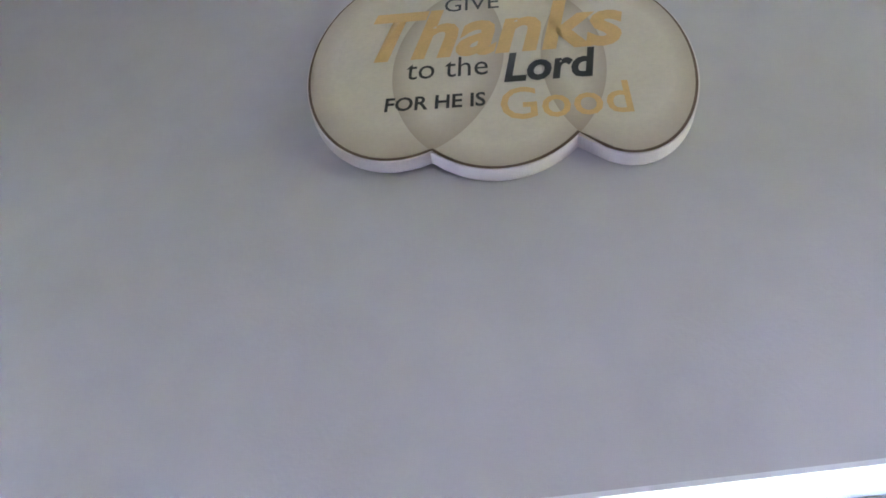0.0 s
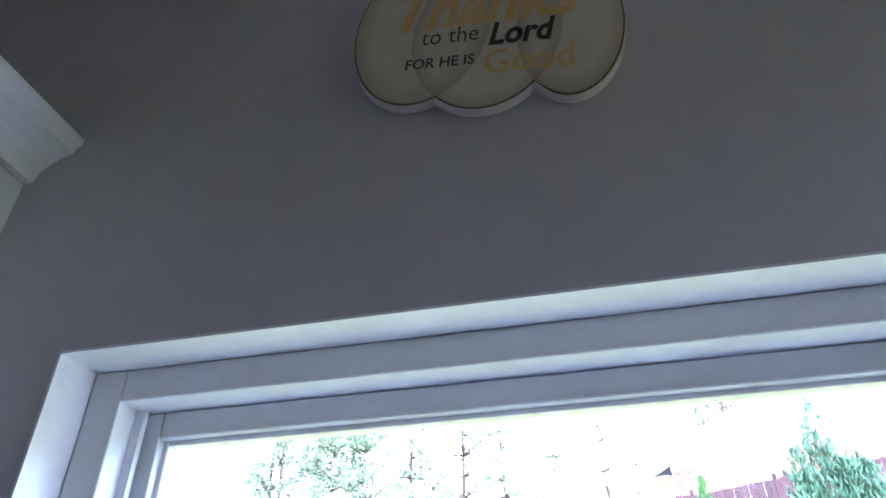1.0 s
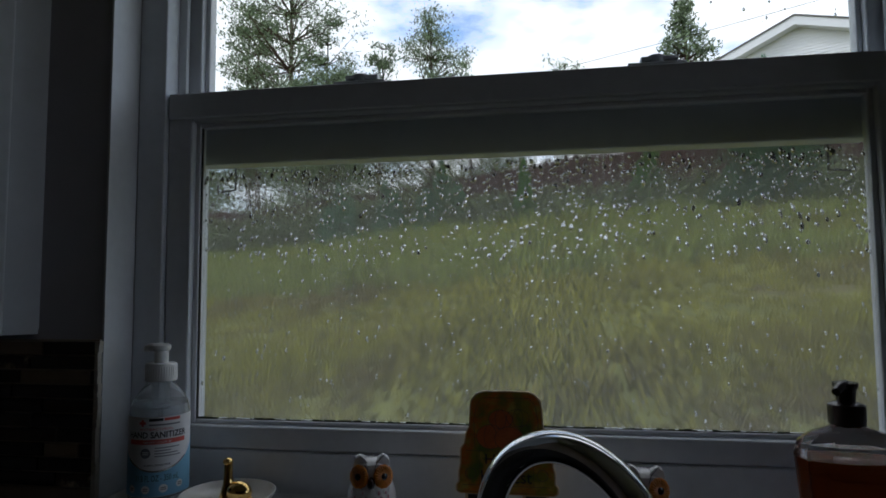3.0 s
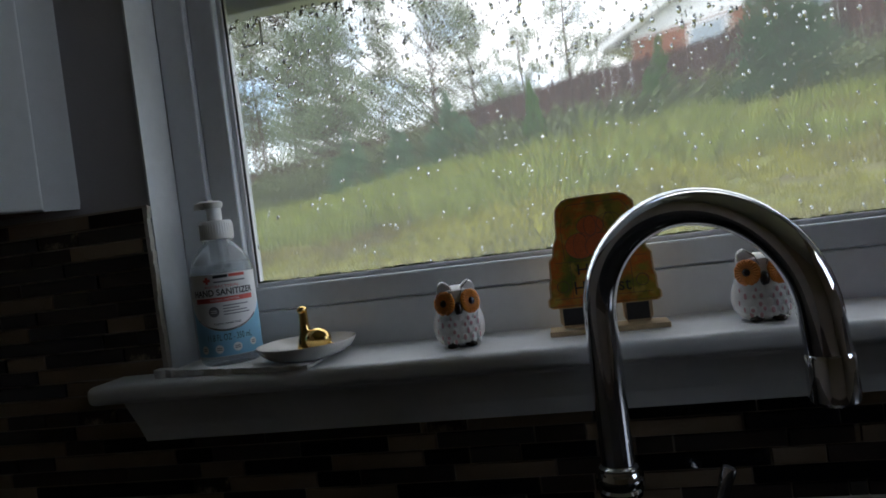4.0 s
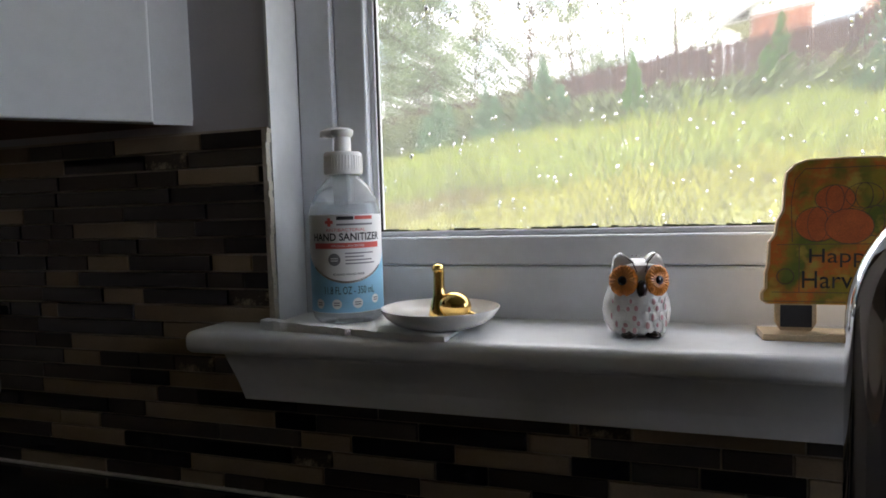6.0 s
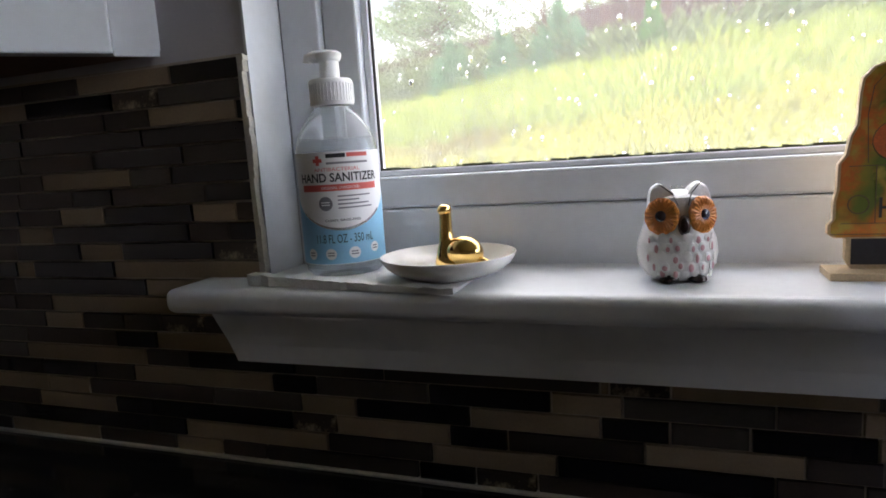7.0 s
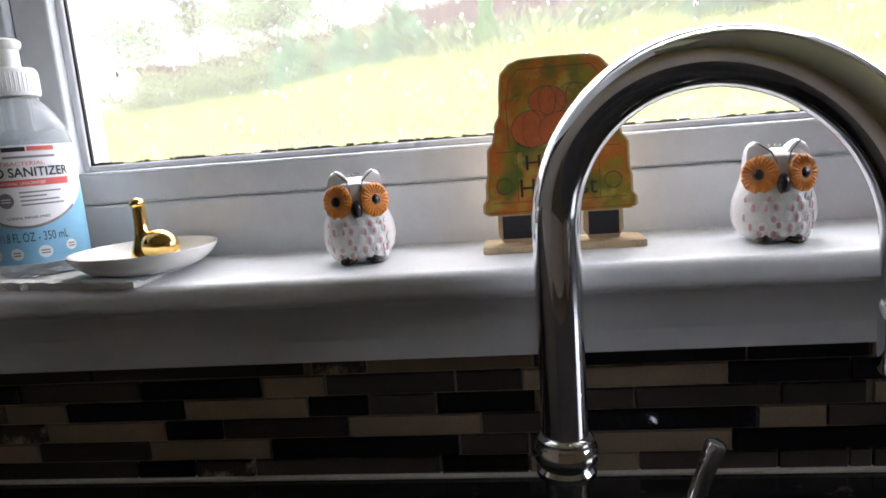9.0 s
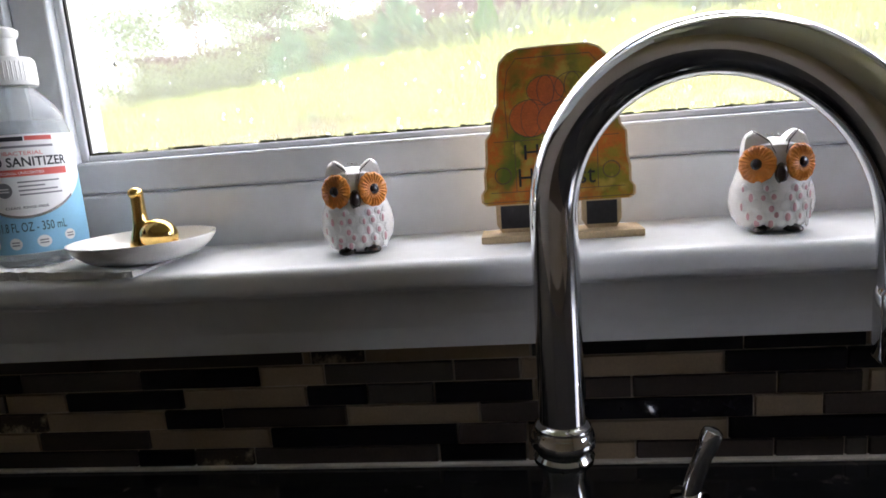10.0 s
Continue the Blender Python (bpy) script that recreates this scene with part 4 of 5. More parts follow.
# ---------------- faucet ----------------
def faucet():
    f = thing("kitchen_faucet", FX, FY, 0.914, "chrome high-arc kitchen faucet on the black counter", "faucet")
    top = ARC_Z - 0.914
    a = radians(SWING)
    dx, dy = math.cos(a), -math.sin(a)
    pts = [(0, 0, 0.076 + i * 0.01) for i in range(int((top - 0.076) / 0.01) + 1)]
    pts += [(ARC_R * (1 - math.cos(q)) * dx, ARC_R * (1 - math.cos(q)) * dy, top + ARC_R * math.sin(q)) for q in np.linspace(0, math.pi * 0.97, 48)]
    last = Vector(pts[-1])
    pts += [tuple(last + Vector((0.001 * k, 0, -0.012 * k))) for k in (1, 2, 3)]
    bm = bmesh.new()
    sweep(bm, pts, TUBE, 32)
    sp = part("spout", bm, CHROME, f, smooth=True)
    bm = bmesh.new()
    tip = Vector(pts[-1])
    lathe(bm, [(0.0, tip.z - 0.030), (0.0130, tip.z - 0.030), (0.0160, tip.z - 0.027), (0.0165, tip.z + 0.002), (TUBE, tip.z + 0.006), (0.0, tip.z + 0.006)], 32, tip.x, tip.y)
    part("aerator", bm, CHROME, sp, smooth=True)
    bm = bmesh.new()
    lathe(bm, [(0.0, 0.0), (0.029, 0.0), (0.030, 0.004), (0.026, 0.010), (0.0190, 0.018), (0.0150, 0.034), (0.0140, 0.045), (0.0155, 0.054), (0.0, 0.055)], 40)
    part("base", bm, CHROME, f, smooth=True)
    bm = bmesh.new()
    lathe(bm, [(0.0, 0.053), (0.0165, 0.053), (0.0195, 0.056), (0.0200, 0.060), (0.0182, 0.0625), (0.0190, 0.065), (0.0212, 0.068), (0.0212, 0.073), (0.0190, 0.077), (0.0182, 0.0785), (0.0182, 0.081), (0.0160, 0.083), (0.0, 0.084)], 40)
    part("collar", bm, CHROME, f, smooth=True)
    # separate lever handle on its own base
    h = thing("faucet_handle", FX + 0.079, FY - 0.004, 0.911, "chrome faucet lever handle on the black counter", "faucet handle")
    bm = bmesh.new()
    lathe(bm, [(0.0, 0.003), (0.022, 0.003), (0.023, 0.006), (0.017, 0.011), (0.014, 0.024), (0.012, 0.034), (0.0, 0.036)], 32)
    part("base", bm, CHROME, h, smooth=True)
    bm = bmesh.new()
    sweep(bm, [(0, 0, 0.030), (0.003, 0, 0.045), (0.008, -0.001, 0.062), (0.0125, -0.002, 0.076), (0.0140, -0.002, 0.0795), (0.0145, -0.002, 0.081)], [0.0065, 0.0058, 0.0056, 0.0066, 0.0060, 0.003], 20)
    part("lever", bm, CHROME, h, smooth=True)


FX, FY, TUBE = 0.0195, -0.0915, 0.0148
ARC_R, ARC_Z, SWING = 0.0895, 1.130, 37.0
faucet()

# outlet plate on the tiles with two black plugs, their cords hanging behind the counter's clutter
PLATE = mat("stone_coloured_plate", (0.11, 0.095, 0.085), 0.45, vary=0.12, scale=50)


def outlet():
    o = thing("outlet_plate", -0.918, -0.001, 1.067, "stone-coloured outlet plate on the tiles with two black plugs", "outlet")
    boxes("plate", [(-0.038, 0.038, -0.006, 0.0, -0.066, 0.066)], PLATE, o, bevel=0.002)
    for k in (-1, 1):
        boxes("socket", [(-0.017, 0.017, -0.008, -0.0055, k * 0.026 - 0.014, k * 0.026 + 0.014)], PLATE, o, bevel=0.001)
        bm = bmesh.new()
        box(bm, -0.014, 0.014, -0.034, -0.0085, k * 0.026 - 0.011, k * 0.026 + 0.011, 0.003)
        plug = part("plug", bm, BLACKPUMP, o, "black plug")
        bm = bmesh.new()
        sweep(bm, [(0.0, -0.033, k * 0.026), (0.004, -0.046, k * 0.026 - 0.012), (0.008, -0.046, -0.06), (0.014, -0.040, -0.110), (0.030, -0.044, -0.1495), (0.060, -0.050, -0.1495)], 0.0032, 8)
        part("cord", bm, CABLE, plug, smooth=True)


outlet()

BRUSH = mat("grey_green_brush", (0.10, 0.125, 0.05), 0.8, vary=0.25, scale=0.5, island=0.5)


# ---------------- outdoors: a slope rising to a fence ----------------
def ground_z(x, y):
    far = max(0.0, y - 30.0)
    z = -0.35 + 0.21 * min(y, 30.0) + 0.13 * max(-14.0, min(x, 12.0)) * min(1.0, y / 16.0) + 0.03 * min(far, 60.0)
    if 3.0 < y < 40.0:
        z += 0.10 * noise.noise((x * 0.35, y * 0.35, 0.0)) + 0.04 * noise.noise((x * 1.3, y * 1.3, 3.0))
    return z


def make_ground():
    xs = [-900, -300, -120, -60, -40] + [-30 + 0.75 * i for i in range(81)] + [40, 60, 120, 300, 900]
    ys = [W1 + 0.01, 0.6, 1.2, 1.8, 2.4] + [3 + 0.6 * i for i in range(60)] + [45, 60, 90, 150, 300, 1200]
    vs = [(x, y, ground_z(x, y)) for y in ys for x in xs]
    n = len(xs)
    fs = [(j * n + i, j * n + i + 1, (j + 1) * n + i + 1, (j + 1) * n + i) for j in range(len(ys) - 1) for i in range(n - 1)]
    k = len(vs)
    # level ground on the other sides of the house
    vs += [(-900, -1200, -0.36), (900, -1200, -0.36), (900, ys[0], -0.36), (-900, ys[0], -0.36)]
    fs.append((k, k + 1, k + 2, k + 3))
    ob = raw("ground", vs, fs, GROUND)
    for f in ob.data.polygons:
        f.use_smooth = True
    tagged(ob, "overgrown grassy slope rising behind the house", "ground", kind="structure")


make_ground()


def blades(name, count, area, height, material, seed, label, spread=0.10, per=7, wide=0.016):
    r = random.Random(seed)
    vs, fs = [], []
    for _ in range(count):
        y = area[2] + (area[3] - area[2]) * r.random() ** 1.15
        half = 0.72 * y + 2.0
        x = max(area[0], min(area[1], r.uniform(-half, half)))
        g = ground_z(x, y)
        patch = 0.65 + 0.9 * max(0.0, noise.noise((x * 0.5, y * 0.5, 7.0)) + 0.3)
        for _ in range(per):
            h = height * patch * r.uniform(0.5, 1.3)
            bx, by = x + r.uniform(-spread, spread), y + r.uniform(-spread, spread)
            lean = Vector((r.uniform(-0.5, 0.5), r.uniform(-0.5, 0.5), 1.0)) * h
            side = Vector((r.uniform(-1, 1), r.uniform(-0.5, 0.5), 0)).normalized() * wide * r.uniform(0.6, 1.4)
            b = Vector((bx, by, g - 0.02))
            n = len(vs)
            vs += [tuple(b - side), tuple(b + side), tuple(b + lean * 0.6 + side * 0.7), tuple(b + lean)]
            fs += [(n, n + 1, n + 2), (n, n + 2, n + 3)]
    ob = raw(name, vs, fs, material)
    return tagged(ob, label, "grass", kind="stuff")


blades("grass", 15000, (-22, 18, 2.2, 26.0), 0.20, GRASS, 11, "tall yellow-green grass on the slope")
blades("weeds", 2600, (-20, 15, 9.0, 24.0), 0.42, WEED, 12, "taller yellow-green weeds near the fence", spread=0.22, per=9, wide=0.022)


def leaf_cloud(vs, fs, r, centre, rx, ry, rz, count, size, flat=1.0, shape=0.5):
    """Small leaf quads scattered through an ellipsoid, thicker towards its skin."""
    for _ in range(count):
        d = Vector((r.gauss(0, 1), r.gauss(0, 1), r.gauss(0, 1))).normalized() * r.random() ** shape
        c = Vector(centre) + Vector((d.x * rx, d.y * ry, d.z * rz))
        u = Vector((r.uniform(-1, 1), r.uniform(-1, 1), r.uniform(-flat, flat))).normalized() * size * r.uniform(0.6, 1.4)
        w = u.orthogonal().normalized() * u.length * r.uniform(0.25, 0.5)
        n = len(vs)
        vs += [tuple(c - u), tuple(c + w), tuple(c + u), tuple(c - w)]
        fs.append((n, n + 1, n + 2, n + 3))


def pine(x, y, height, crown_from, width, seed, lean=0.0, material=None, clumps=60, leaf=0.105, label="tall pine with a bare lower trunk and an open crown"):
    r = random.Random(seed)
    z0 = ground_z(x, y) - 0.1
    t = thing("pine_tree", x, y, z0, label, "tree", "pines behind the fence")
    bm = bmesh.new()
    r0 = height * 0.011 + 0.03
    spine = [Vector((lean * f * height + 0.12 * math.sin(5 * f + seed), 0.1 * math.cos(4 * f + seed), f * height)) for f in np.linspace(0, 0.97, 12)]
    sweep(bm, spine, [r0 * (1 - 0.85 * f) for f in np.linspace(0, 1, 12)], 8)
    vs, fs = [], []
    for k in range(clumps):
        f = crown_from + (1 - crown_from) * r.random() ** 0.9
        s = spine[min(11, int(f * 11.3))]
        a = r.uniform(0, 2 * math.pi)
        q = (f - crown_from) / (1 - crown_from)
        reach = width * (1.0 - 0.7 * q ** 2.2) * r.uniform(0.35, 1.0) * (0.55 + 0.45 * min(1, q * 4))
        tip = s + Vector((math.cos(a) * reach, math.sin(a) * reach, reach * r.uniform(0.0, 0.9)))
        mid_pt = (s + tip) / 2 + Vector((0, 0, -0.05 * reach))
        sweep(bm, [s, mid_pt, tip], [0.012 * height ** 0.5 + 0.01, 0.025, 0.012], 5)
        leaf_cloud(vs, fs, r, tip, width * 0.25, width * 0.25, width * 0.17, 72, leaf * 0.9, shape=0.8)
        leaf_cloud(vs, fs, r, mid_pt + Vector((0, 0, 0.1)), width * 0.22, width * 0.22, width * 0.14, 20, leaf * 0.9)
    part("trunk", bm, BARK, t, "brown trunk with thin limbs")
    raw("crown", vs, fs, material or NEEDLE, t, "open crown of needle clumps")


pine(-14.7, 34.0, 19.8, 0.34, 5.0, 1, 0.015, clumps=190)
pine(-17.3, 35.5, 15.5, 0.34, 3.0, 2, -0.01, clumps=90)
pine(-13.2, 36.0, 14.5, 0.30, 2.6, 3, clumps=80)
pine(-18.8, 37.0, 16.0, 0.32, 3.0, 14, clumps=90)
pine(-10.0, 37.0, 12.5, 0.40, 2.2, 4, 0.01, clumps=55)
pine(-6.8, 37.0, 13.6, 0.28, 3.6, 5, 0.01, clumps=105)
pine(-4.6, 39.0, 11.0, 0.3, 2.6, 6, clumps=70)
pine(-1.4, 42.0, 8.2, 0.4, 2.0, 7, clumps=30)
pine(1.8, 44.0, 11.5, 0.40, 3.0, 8, clumps=60)
pine(3.8, 46.0, 7.5, 0.3, 2.4, 9, clumps=40)
pine(-11.6, 33.0, 9.5, 0.12, 3.0, 10, clumps=110, label="dense young pine behind the fence")
pine(-12.6, 31.5, 8.5, 0.10, 2.8, 20, clumps=110, label="dense young pine behind the fence")


def conifer(name, x, y, height, width, seed, material, label, tips=1, leaves=2600, leaf=0.07, depth=1.0):
    """An evergreen shrub: thin trunk, upswept sprays set in a cone of uneven outline, one or more leaders."""
    r = random.Random(seed)
    z0 = ground_z(x, y) - 0.08
    t = thing(name, x, y, z0, label, "shrub")
    bm = bmesh.new()
    sweep(bm, [(0, 0, 0), (0.02, 0, height * 0.5), (0, 0, height * 0.9)], [0.05, 0.035, 0.01], 6)
    part("trunk", bm, BARK, t)
    vs, fs = [], []
    leads = [(0.0, 0.0, 1.0)] + [(r.uniform(-0.55, 0.55) * width, r.uniform(-0.3, 0.3) * width, r.uniform(0.55, 0.82)) for _ in range(tips - 1)]
    for ox, oy, top in leads:
        for _ in range(leaves // len(leads) // 6):
            f = r.random() ** 1.3
            rad = width * (1 - f) ** 0.8 * (0.62 if len(leads) > 1 else 1.0) * r.uniform(0.45, 1.0) * (1 + 0.25 * math.sin(17 * f + seed))
            a = r.uniform(0, 2 * math.pi)
            c = Vector((ox + math.cos(a) * rad, oy + math.sin(a) * rad * depth, height * top * (0.03 + 0.97 * f)))
            out = Vector((math.cos(a) * 0.35, math.sin(a) * 0.35, 1.0)).normalized()
            for _ in range(6):
                b = c + Vector((r.uniform(-1, 1), r.uniform(-1, 1), r.uniform(-1, 1))) * leaf * 0.9
                u = (out + Vector((r.uniform(-0.5, 0.5), r.uniform(-0.5, 0.5), r.uniform(-0.3, 0.3)))).normalized() * leaf * r.uniform(0.7, 1.6)
                w = u.orthogonal().normalized() * leaf * 0.32
                n = len(vs)
                vs += [tuple(b - u * 0.6), tuple(b + w), tuple(b + u), tuple(b - w)]
                fs.append((n, n + 1, n + 2, n + 3))
    raw("crown", vs, fs, material, t)


conifer("cypress_shrub", 5.35, 14.9, 3.5, 1.25, 31, CONIFER, "large blue-green cypress shrub before the fence", tips=9, leaves=9000, leaf=0.10)
conifer("arborvitae", 3.02, 16.9, 2.2, 0.72, 32, ARBOR, "bright green cone-shaped arborvitae before the fence", tips=2, leaves=4200, leaf=0.06)
conifer("arborvitae", -0.50, 19.2, 2.1, 0.74, 33, ARBOR, "bright green cone-shaped arborvitae before the fence", tips=2, leaves=4200, leaf=0.06)
conifer("cypress_shrub", -3.45, 21.0, 2.6, 1.15, 34, CONIFER, "blue-green cypress shrub before the fence", tips=5, leaves=5200, leaf=0.09)
conifer("cypress_shrub", -5.6, 21.4, 2.2, 0.95, 35, CONIFER, "blue-green cypress shrub before the fence", tips=4, leaves=3600, leaf=0.09)
conifer("cypress_shrub", -7.5, 21.8, 2.3, 0.85, 36, CONIFER, "blue-green cypress shrub before the fence", tips=4, leaves=3600, leaf=0.09)
for k, (x, y, h) in enumerate(((0.95, 18.3, 0.95), (1.25, 18.2, 0.80), (4.05, 16.0, 0.9), (6.3, 14.4, 0.9), (6.9, 13.8, 1.1), (5.4, 14.2, 0.7), (-1.7, 20.0, 0.6))):
    conifer("weed_clump", x, y, h, 0.28, 50 + k, WEED, "tall yellow-green weed before the fence", tips=3, leaves=1100, leaf=0.06)
conifer("pale_shrub", -0.55, 13.0, 0.30, 0.16, 61, SIDING, "small white-flowering shrub on the slope", tips=3, leaves=700, leaf=0.025)
# saplings on the near slope
for k, (x, y, h) in enumerate(((-2.05, 5.6, 1.35), (-1.62, 5.9, 1.3), (-1.85, 5.4, 1.0))):
    r = random.Random(70 + k)
    s = thing("sapling", x, y, ground_z(x, y), "thin bare sapling on the grassy slope", "sapling")
    bm = bmesh.new()
    sweep(bm, [(0, 0, -0.05), (0.02, 0, h * 0.5), (0.01, 0.02, h)], [0.009, 0.006, 0.003], 6)
    part("stem", bm, BARK, s)
    vs, fs = [], []
    for _ in range(26):
        leaf_cloud(vs, fs, r, (r.uniform(-0.06, 0.06), r.uniform(-0.06, 0.06), r.uniform(0.3, 1.0) * h), 0.03, 0.03, 0.03, 2, 0.022)
    raw("leaves", vs, fs, LEAF, s)

# brush and tall weeds along the foot of the fence
r = random.Random(77)
vs, fs = [], []
for _ in range(1050):
    f = r.random()
    x = 9.0 - 25.0 * f
    y = float(np.interp(x, (-17.0, -10.0, -4.5, 0.2, 4.9, 9.2), (28.0, 26.6, 24.8, 21.6, 17.6, 14.6))) - r.uniform(0.5, 3.6)
    h = r.uniform(0.15, 1.0) * (1.9 if x < -3 else 1.0)
    leaf_cloud(vs, fs, r, (x, y, ground_z(x, y) + h * 0.6), 0.40, 0.40, 0.25 + 0.35 * h, 46, 0.075, flat=1.6)
tagged(raw("fence_brush", vs, fs, BRUSH), "grey-green brush and weeds along the fence", "brush", kind="stuff")

# dense far woods low behind the fence
r = random.Random(81)
vs, fs = [], []
for _ in range(620):
    x = r.uniform(-34, 8)
    y = r.uniform(40, 52)
    top = 3.2 * (2.4 if x < -8 else 1.6 if x < 0 else 0.7)
    leaf_cloud(vs, fs, r, (x, y, ground_z(x, y) + r.random() * top), 1.5, 1.5, 1.1, 44, 0.22)
tagged(raw("far_woods", vs, fs, LEAF), "dense green woods beyond the fence", "woods", kind="stuff")
r = random.Random(82)
t = thing("shade_tree", 8.7, 38.0, ground_z(8.7, 38.0), "leafy green tree rising behind the white house", "tree")
bm = bmesh.new()
sweep(bm, [(0, 0, 0), (0.1, 0, 5), (0, 0, 11)], [0.25, 0.18, 0.05], 8)
vs, fs = [], []
for k in range(150):
    f = r.random() ** 1.1
    a = r.uniform(0, 6.28)
    rad = 4.3 * (1 - f) ** 0.9 * r.uniform(0.35, 1.0)
    tip = Vector((math.cos(a) * rad, math.sin(a) * rad, 2.0 + 9.6 * f))
    sweep(bm, [(0, 0, tip.z - 0.4 * rad), tip], [0.05, 0.015], 5)
    leaf_cloud(vs, fs, r, tip, 0.7, 0.7, 0.5, 42, 0.16)
part("trunk", bm, BARK, t)
raw("crown", vs, fs, NEEDLE, t)


# ---------------- fence ----------------
def make_fence():
    line = [(13.5, 12.6), (9.2, 14.6), (4.9, 17.6), (0.2, 21.6), (-4.5, 24.8), (-10.0, 26.6), (-17.0, 28.0)]
    f = thing("privacy_fence", line[2][0], line[2][1], 0, "red-brown stained wooden privacy fence along the slope", "fence")
    inv = f.matrix_basis.inverted()
    bm = bmesh.new()
    box(bm, -0.068, 0.068, -0.010, 0.010, 0.0, 1.80, 0.0)
    me = bpy.data.meshes.new("plank")
    bm.to_mesh(me)
    bm.free()
    me.materials.append(FENCE)
    r = random.Random(91)
    lift = 0.05
    rails = []
    for (xa, ya), (xb, yb) in zip(line, line[1:]):
        d = Vector((xb - xa, yb - ya, 0))
        n = int(d.length / 0.142)
        ang = math.degrees(math.atan2(d.y, d.x))
        for i in range(n):
            x, y = xa + d.x * (i + 0.5) / n, ya + d.y * (i + 0.5) / n
            ob = new("plank", me)
            ob.parent = f
            ob.matrix_basis = inv @ pose(x, y, ground_z(x, y) - lift + r.uniform(-0.012, 0.012), 0, r.uniform(-0.5, 0.5), ang)
        for k in range(0, n, 17):
            x, y = xa + d.x * k / n, ya + d.y * k / n
            nrm = Vector((-d.y, d.x, 0)).normalized() * 0.06
            if nrm.y < 0:
                nrm = -nrm
            bm = bmesh.new()
            px, py = x + nrm.x - f.location.x, y + nrm.y - f.location.y
            g = ground_z(x, y)
            box(bm, px - 0.045, px + 0.045, py - 0.045, py + 0.045, g - 0.2, g + 1.90)
            part("post", bm, FENCE, f)


make_fence()


# ---------------- the neighbour's house ----------------
def neighbour():
    gx, y0, gz = 8.27, 20.45, 10.09
    ex, ez = gx - 6.69, 7.70
    g = ground_z(6, 22.0) - 1.2
    span = gx - ex
    h = thing("neighbour_house", gx, y0, g, "brick house with a white gable behind the fence", "house", rz=-30.8)
    X = lambda x: x - gx
    Z = lambda z: z - g
    slope = (gz - ez) / span
    wl, wr = ex + 0.82, gx + span - 0.82
    wall_top = ez - 0.25
    # brick lower wall: mortar body with brick courses in relief
    wins = [(gx - 3.81, gx - 2.51, 7.36), (gx + 0.05, gx + 0.65, 7.30), (gx + 1.85, gx + 2.75, 7.36)]
    boxes("wall", [(X(wl), X(wr), 0.02, 7.0, 0.0, Z(wall_top))], MORTAR, h, "red brick wall")
    # gable of lapped white siding
    n = 24
    for k in range(n):
        z0 = wall_top + (gz - 0.25 - wall_top) * k / n
        z1 = wall_top + (gz - 0.25 - wall_top) * (k + 1) / n
        half = max(0.05, (gz - z0) / slope - 0.35)
        half1 = max(0.02, (gz - z1) / slope - 0.35)
        bm = bmesh.new()
        prism(bm, [(-min(half, wr - gx), Z(z0)), (min(half, wr - gx), Z(z0)), (min(half1, wr - gx), Z(z1)), (-min(half1, wr - gx), Z(z1))],
              lambda u, v, z1=z1: (u, -0.030 + 0.020 * (v > Z(z1) - 1e-6), v), lambda u, v: (u, 0.015, v))
        part("siding_board", bm, SIDING, h)
    for s in (-1, 1):
        bm = bmesh.new()
        prism(bm, [(0, Z(gz)), (s * (span + 0.25), Z(ez - 0.15)), (s * (span + 0.25), Z(ez - 0.42)), (0, Z(gz - 0.28))], lambda u, v: (u, -0.42, v), lambda u, v: (u, -0.36, v))
        part("fascia", bm, SIDING, h, "white fascia board")
        bm = bmesh.new()
        prism(bm, [(0, Z(gz - 0.24)), (s * (span + 0.25), Z(ez - 0.39)), (s * (span + 0.25), Z(ez - 0.42)), (0, Z(gz - 0.27))], lambda u, v: (u, -0.36, v), lambda u, v: (u, 0.02, v))
        part("soffit", bm, SIDING, h)
        bm = bmesh.new()
        prism(bm, [(0, Z(gz + 0.05)), (s * (span + 0.30), Z(ez - 0.12)), (s * (span + 0.30), Z(ez - 0.16)), (0, Z(gz + 0.005))], lambda u, v: (u, -0.46, v), lambda u, v: (u, 9.0, v))
        part("roof", bm, ROOF, h, "grey shingled roof")
        lo, hi = sorted((s * (wr - gx), s * (span + 0.24)))
        boxes("eave_soffit", [(lo, hi, -0.355, 8.9, Z(ez - 0.45), Z(ez - 0.425))], SIDING, h)
    for x0, x1, top in wins:
        w = boxes("window", [(X(x0), X(x1), -0.05, 0.03, Z(top - 1.2), Z(top))], SIDING, h, "white framed window")
        boxes("pane", [(X(x0 + 0.08), X(x1 - 0.08), -0.056, -0.051, Z(top - 1.12), Z(top - 0.10))], WINPANE, w)
    # brick courses in relief near the top, which shows over the fence
    boxes("brick_facing", [(X(wl), X(wr), 0.010, 0.0195, Z(ez - 1.6), Z(wall_top - 0.01))], MORTAR, h)
    courses = 20
    vs, fs = [], []
    for k in range(courses):
        z = wall_top - 0.05 - k * 0.076
        x = wl + 0.1 + (k % 2) * 0.108
        while x < wr - 0.1:
            if not any(a - 0.1 < x < b + 0.1 and z > t - 1.25 and z < t + 0.03 for a, b, t in wins):
                m = len(vs)
                for dx in (-0.100, 0.100):
                    for dz in (-0.031, 0.031):
                        vs += [(X(x + dx), -0.008, Z(z + dz)), (X(x + dx), 0.012, Z(z + dz))]
                fs += [(m, m + 4, m + 6, m + 2), (m, m + 1, m + 5, m + 4), (m + 2, m + 6, m + 7, m + 3), (m, m + 2, m + 3, m + 1), (m + 4, m + 5, m + 7, m + 6)]
            x += 0.216
    b = raw("bricks", vs, fs, BRICKS, h, "red brick courses")
    b["kind"] = "stuff"


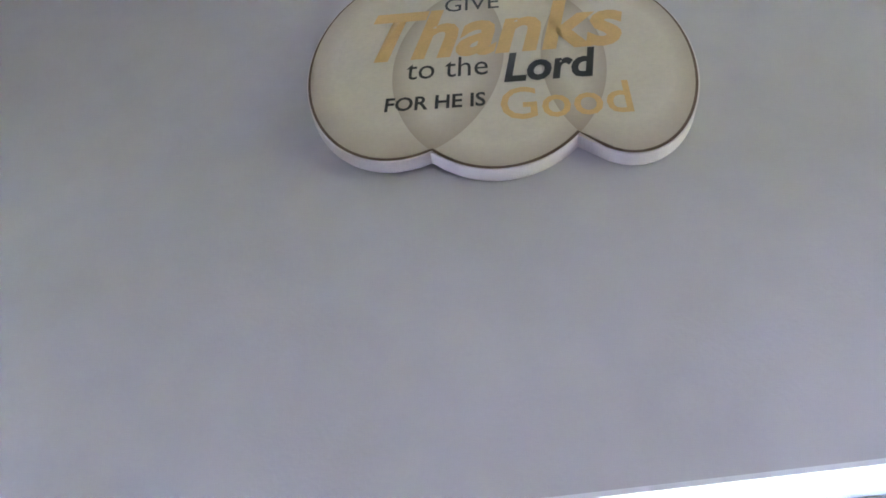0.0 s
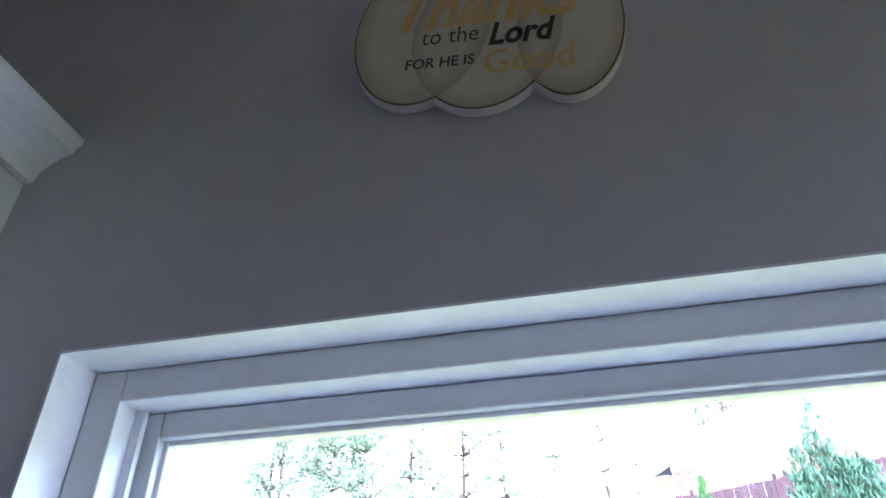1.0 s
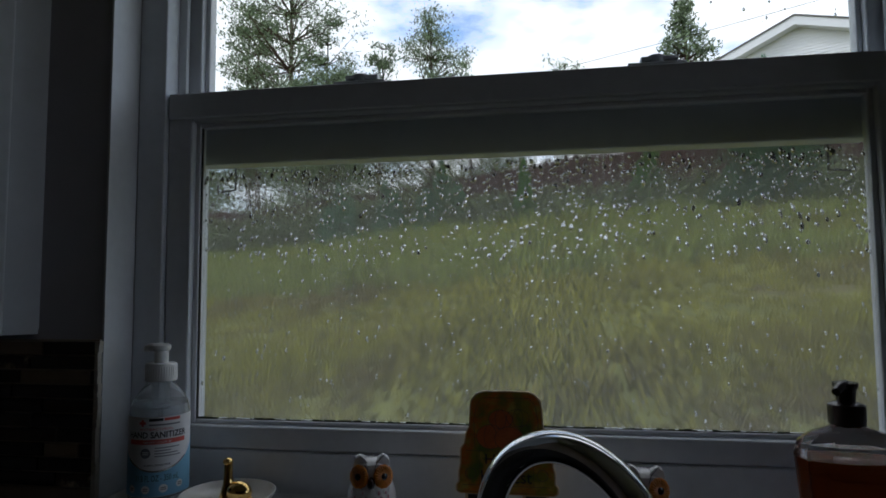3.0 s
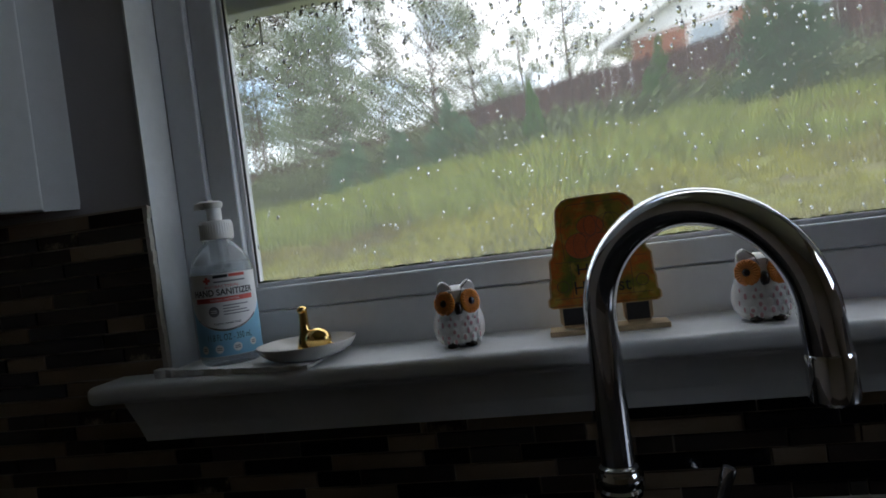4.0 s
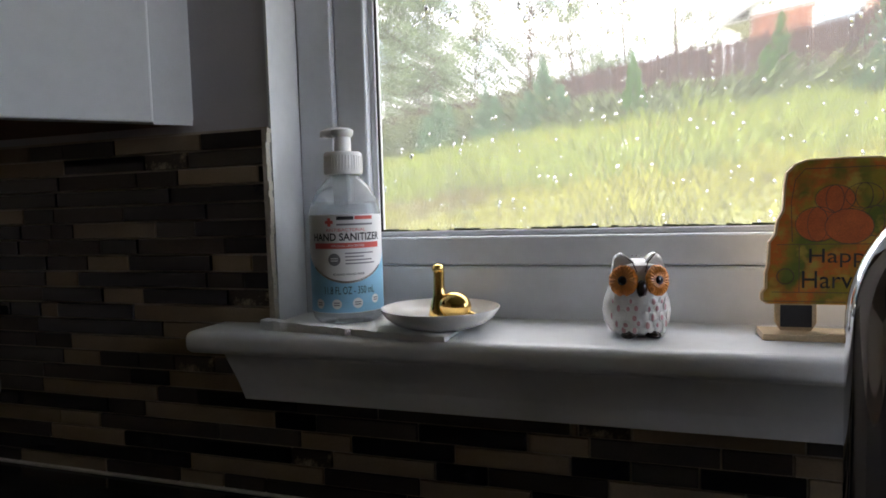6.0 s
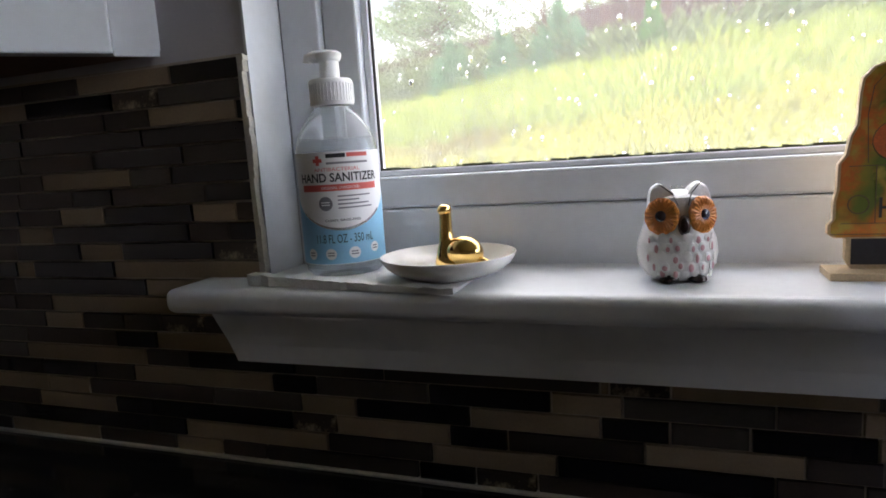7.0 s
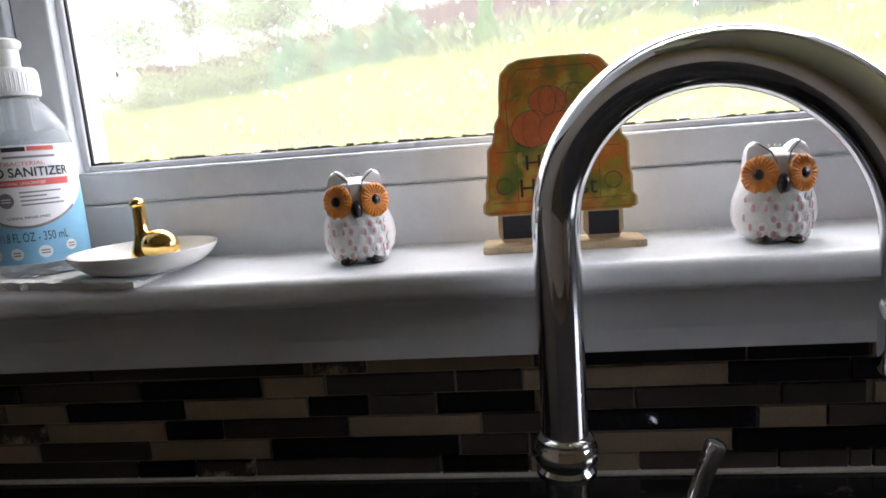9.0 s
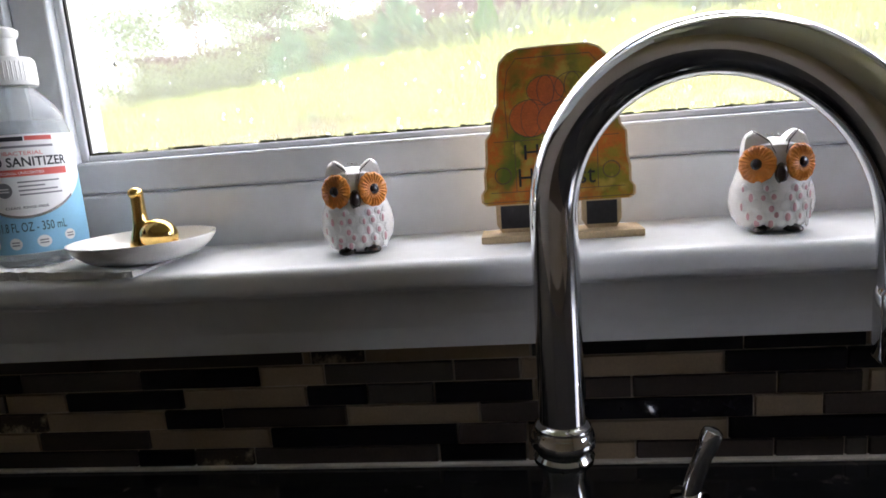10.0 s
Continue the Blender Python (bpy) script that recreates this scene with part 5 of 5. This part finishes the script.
BRICKS = mat("red_bricks", (0.252, 0.091, 0.056), 0.85, vary=0.15, scale=3, island=0.3)
neighbour()

# overhead cables
for name, a, b, sag in (("overhead_cable", (-26.0, 30.0, 8.6), (24.0, 22.0, 15.0), 1.2), ("overhead_cable", (-30.0, 33.0, 6.2), (6.0, 40.0, 15.2), 0.8)):
    bm = bmesh.new()
    pts = [Vector(a).lerp(Vector(b), f) - Vector((0, 0, sag * 4 * f * (1 - f))) for f in np.linspace(0, 1, 24)]
    sweep(bm, pts, 0.011, 5)
    tagged(part(name, bm, CABLE), "thin overhead cable crossing the sky", "cable")


# ---------------- mosaic tiles ----------------
def backsplash():
    PITCH, TALL, Z_F = 0.0184, 0.0169, 0.9145
    XA, XB = -1.22, 0.70
    grout = tagged(boxes("backsplash", [(XA, XL - 0.001, 0.0032, W0 - 0.0005, 0.9142, 1.302), (XL - 0.001, XB, 0.0032, W0 - 0.0005, 0.9142, SILL - 0.024)], GROUT),
                   "mosaic backsplash of beige, brown and black glass strips", "backsplash", kind="structure")
    boxes("caulk_line", [(XA, XB, -0.0045, 0.0032, 0.9142, 0.9172)], CAULK, grout, "beige caulk along the counter", bevel=0.001)
    JAMB = XL - 0.0015
    kinds = {"b": T_BEIGE, "n": T_BROWN, "g": T_GREY, "k": T_BLACK, "m": T_MARBLE}
    # rows from the counter upwards: tile ends and kinds where they are plain to see
    below = {
        0: ([-0.858, -0.723, -0.617, -0.559, -0.506, -0.345, -0.292, -0.238, -0.077, -0.004, 0.083, 0.189, 0.241], "bnbnnkmnkbnn"),
        1: ([-0.826, -0.749, -0.652, -0.602, -0.436, -0.331, -0.221, -0.060, -0.003, 0.047, 0.154, 0.30], "kkkbnbknmbk"),
        2: ([-0.805, -0.693, -0.640, -0.473, -0.425, -0.314, -0.262, -0.152, -0.041, 0.008, 0.040, 0.173, 0.224, 0.30], "bkkmbknbnbkbn"),
        3: ([-0.788, -0.727, -0.562, -0.461, -0.403, -0.294, -0.185, -0.133, -0.077, 0.004, 0.043, 0.081, 0.190, 0.252], "bngbkbkgkbnnn"),
        4: ([-0.793, -0.714, -0.661, -0.491, -0.443, -0.331, -0.224, -0.168, -0.060, -0.006, 0.151, 0.24], "knbkgkbgnbk"),
        5: ([-0.813, -0.642, -0.588, -0.464, -0.373, -0.185, -0.178, -0.132, 0.003, 0.039, 0.165, 0.253], "bnknnbmbnkk"),
    }
    beside = {
        6: ([-0.809, -0.679, -0.625, -0.528], "nkb"),
        7: ([-0.777, -0.722, -0.665, -0.616, -0.563, -0.530], "bnnmn"),
        8: ([-0.818, -0.764, -0.545], "nb"),
        9: ([-0.813, -0.629, -0.545], "kb"),
        10: ([-0.808, -0.781, -0.668, JAMB], "bkb"),
        11: ([-0.803, -0.711, -0.654, -0.541, JAMB], "kbkm"),
        12: ([-0.797, -0.746, -0.567, -0.520, JAMB], "bknk"),
        13: ([-0.793, -0.731, -0.671, -0.560, -0.510, JAMB], "nbkbn"),
        14: ([-0.788, -0.710, -0.657, -0.542, JAMB], "nknk"),
        15: ([-0.783, -0.750, -0.631, -0.579, JAMB], "nbgk"),
        16: ([-0.777, -0.674, -0.563, JAMB], "nkn"),
        17: ([-0.771, -0.609, JAMB], "kk"),
        18: ([-0.767, -0.654, -0.598, -0.497, JAMB], "nnbk"),
        19: ([-0.757, -0.641, -0.584, JAMB], "kmg"),
        20: ([-0.757, -0.682, -0.566, JAMB], "nbk"),
    }
    r = random.Random(23)
    meshes = {}

    def tile(x0, x1, row, kind):
        x0, x1 = x0 + 0.0008, x1 - 0.0008
        if x1 - x0 < 0.004:
            return
        w = round((x1 - x0) / 0.004) * 0.004
        thick = {"k": 0.0006, "m": 0.0002}.get(kind, 0.0)
        if (w, kind) not in meshes:
            bm = bmesh.new()
            box(bm, -0.5, 0.5, -thick, 0.0033, -TALL / 2, TALL / 2)
            top = [v for v in bm.verts if v.co.y < 0.001]
            for v in top:
                v.co.z *= 0.93
                v.co.x *= 1 - 0.0011 / w
            me = bpy.data.meshes.new("tile")
            bm.to_mesh(me)
            bm.free()
            for v in me.vertices:
                v.co.x *= w
            me.materials.append(kinds[kind])
            meshes[w, kind] = me
        ob = new("tile", meshes[w, kind])
        ob.parent = grout
        ob.matrix_basis = Matrix.Translation(((x0 + x1) / 2, r.uniform(-0.0004, 0.0004), Z_F + row * PITCH + TALL / 2)) @ Matrix.Rotation(r.uniform(-0.010, 0.010), 4, "X") @ Matrix.Diagonal(((x1 - x0) / w, 1, 1, 1))

    def fill(a, b, row):
        x = b
        while x > a + 0.004:
            w = r.choice((0.048, 0.052, 0.107, 0.107, 0.130, 0.157))
            kind = r.choices("bngkm", (0.27, 0.27, 0.14, 0.28, 0.05))[0]
            x0 = max(a, x - w)
            tile(x0, x, row, kind)
            x = x0

    for rows in (below, beside):
        for row, (ends, ks) in rows.items():
            for x0, x1, k in zip(ends, ends[1:], ks):
                tile(x0, x1, row, k)
            fill(XA, ends[0], row)
            if rows is below:
                fill(ends[-1], XB, row)
    # broken tile edges at the jamb
    bm = bmesh.new()
    z = SILL
    while z < 1.300:
        h = r.uniform(0.004, 0.012)
        box(bm, XL - 0.004, XL + r.uniform(0.0005, 0.003), -0.0012, 0.0062, z, min(z + h, 1.300))
        z += h
    part("plaster_edge", bm, CAULK, grout, "rough white plaster edge at the jamb")


backsplash()
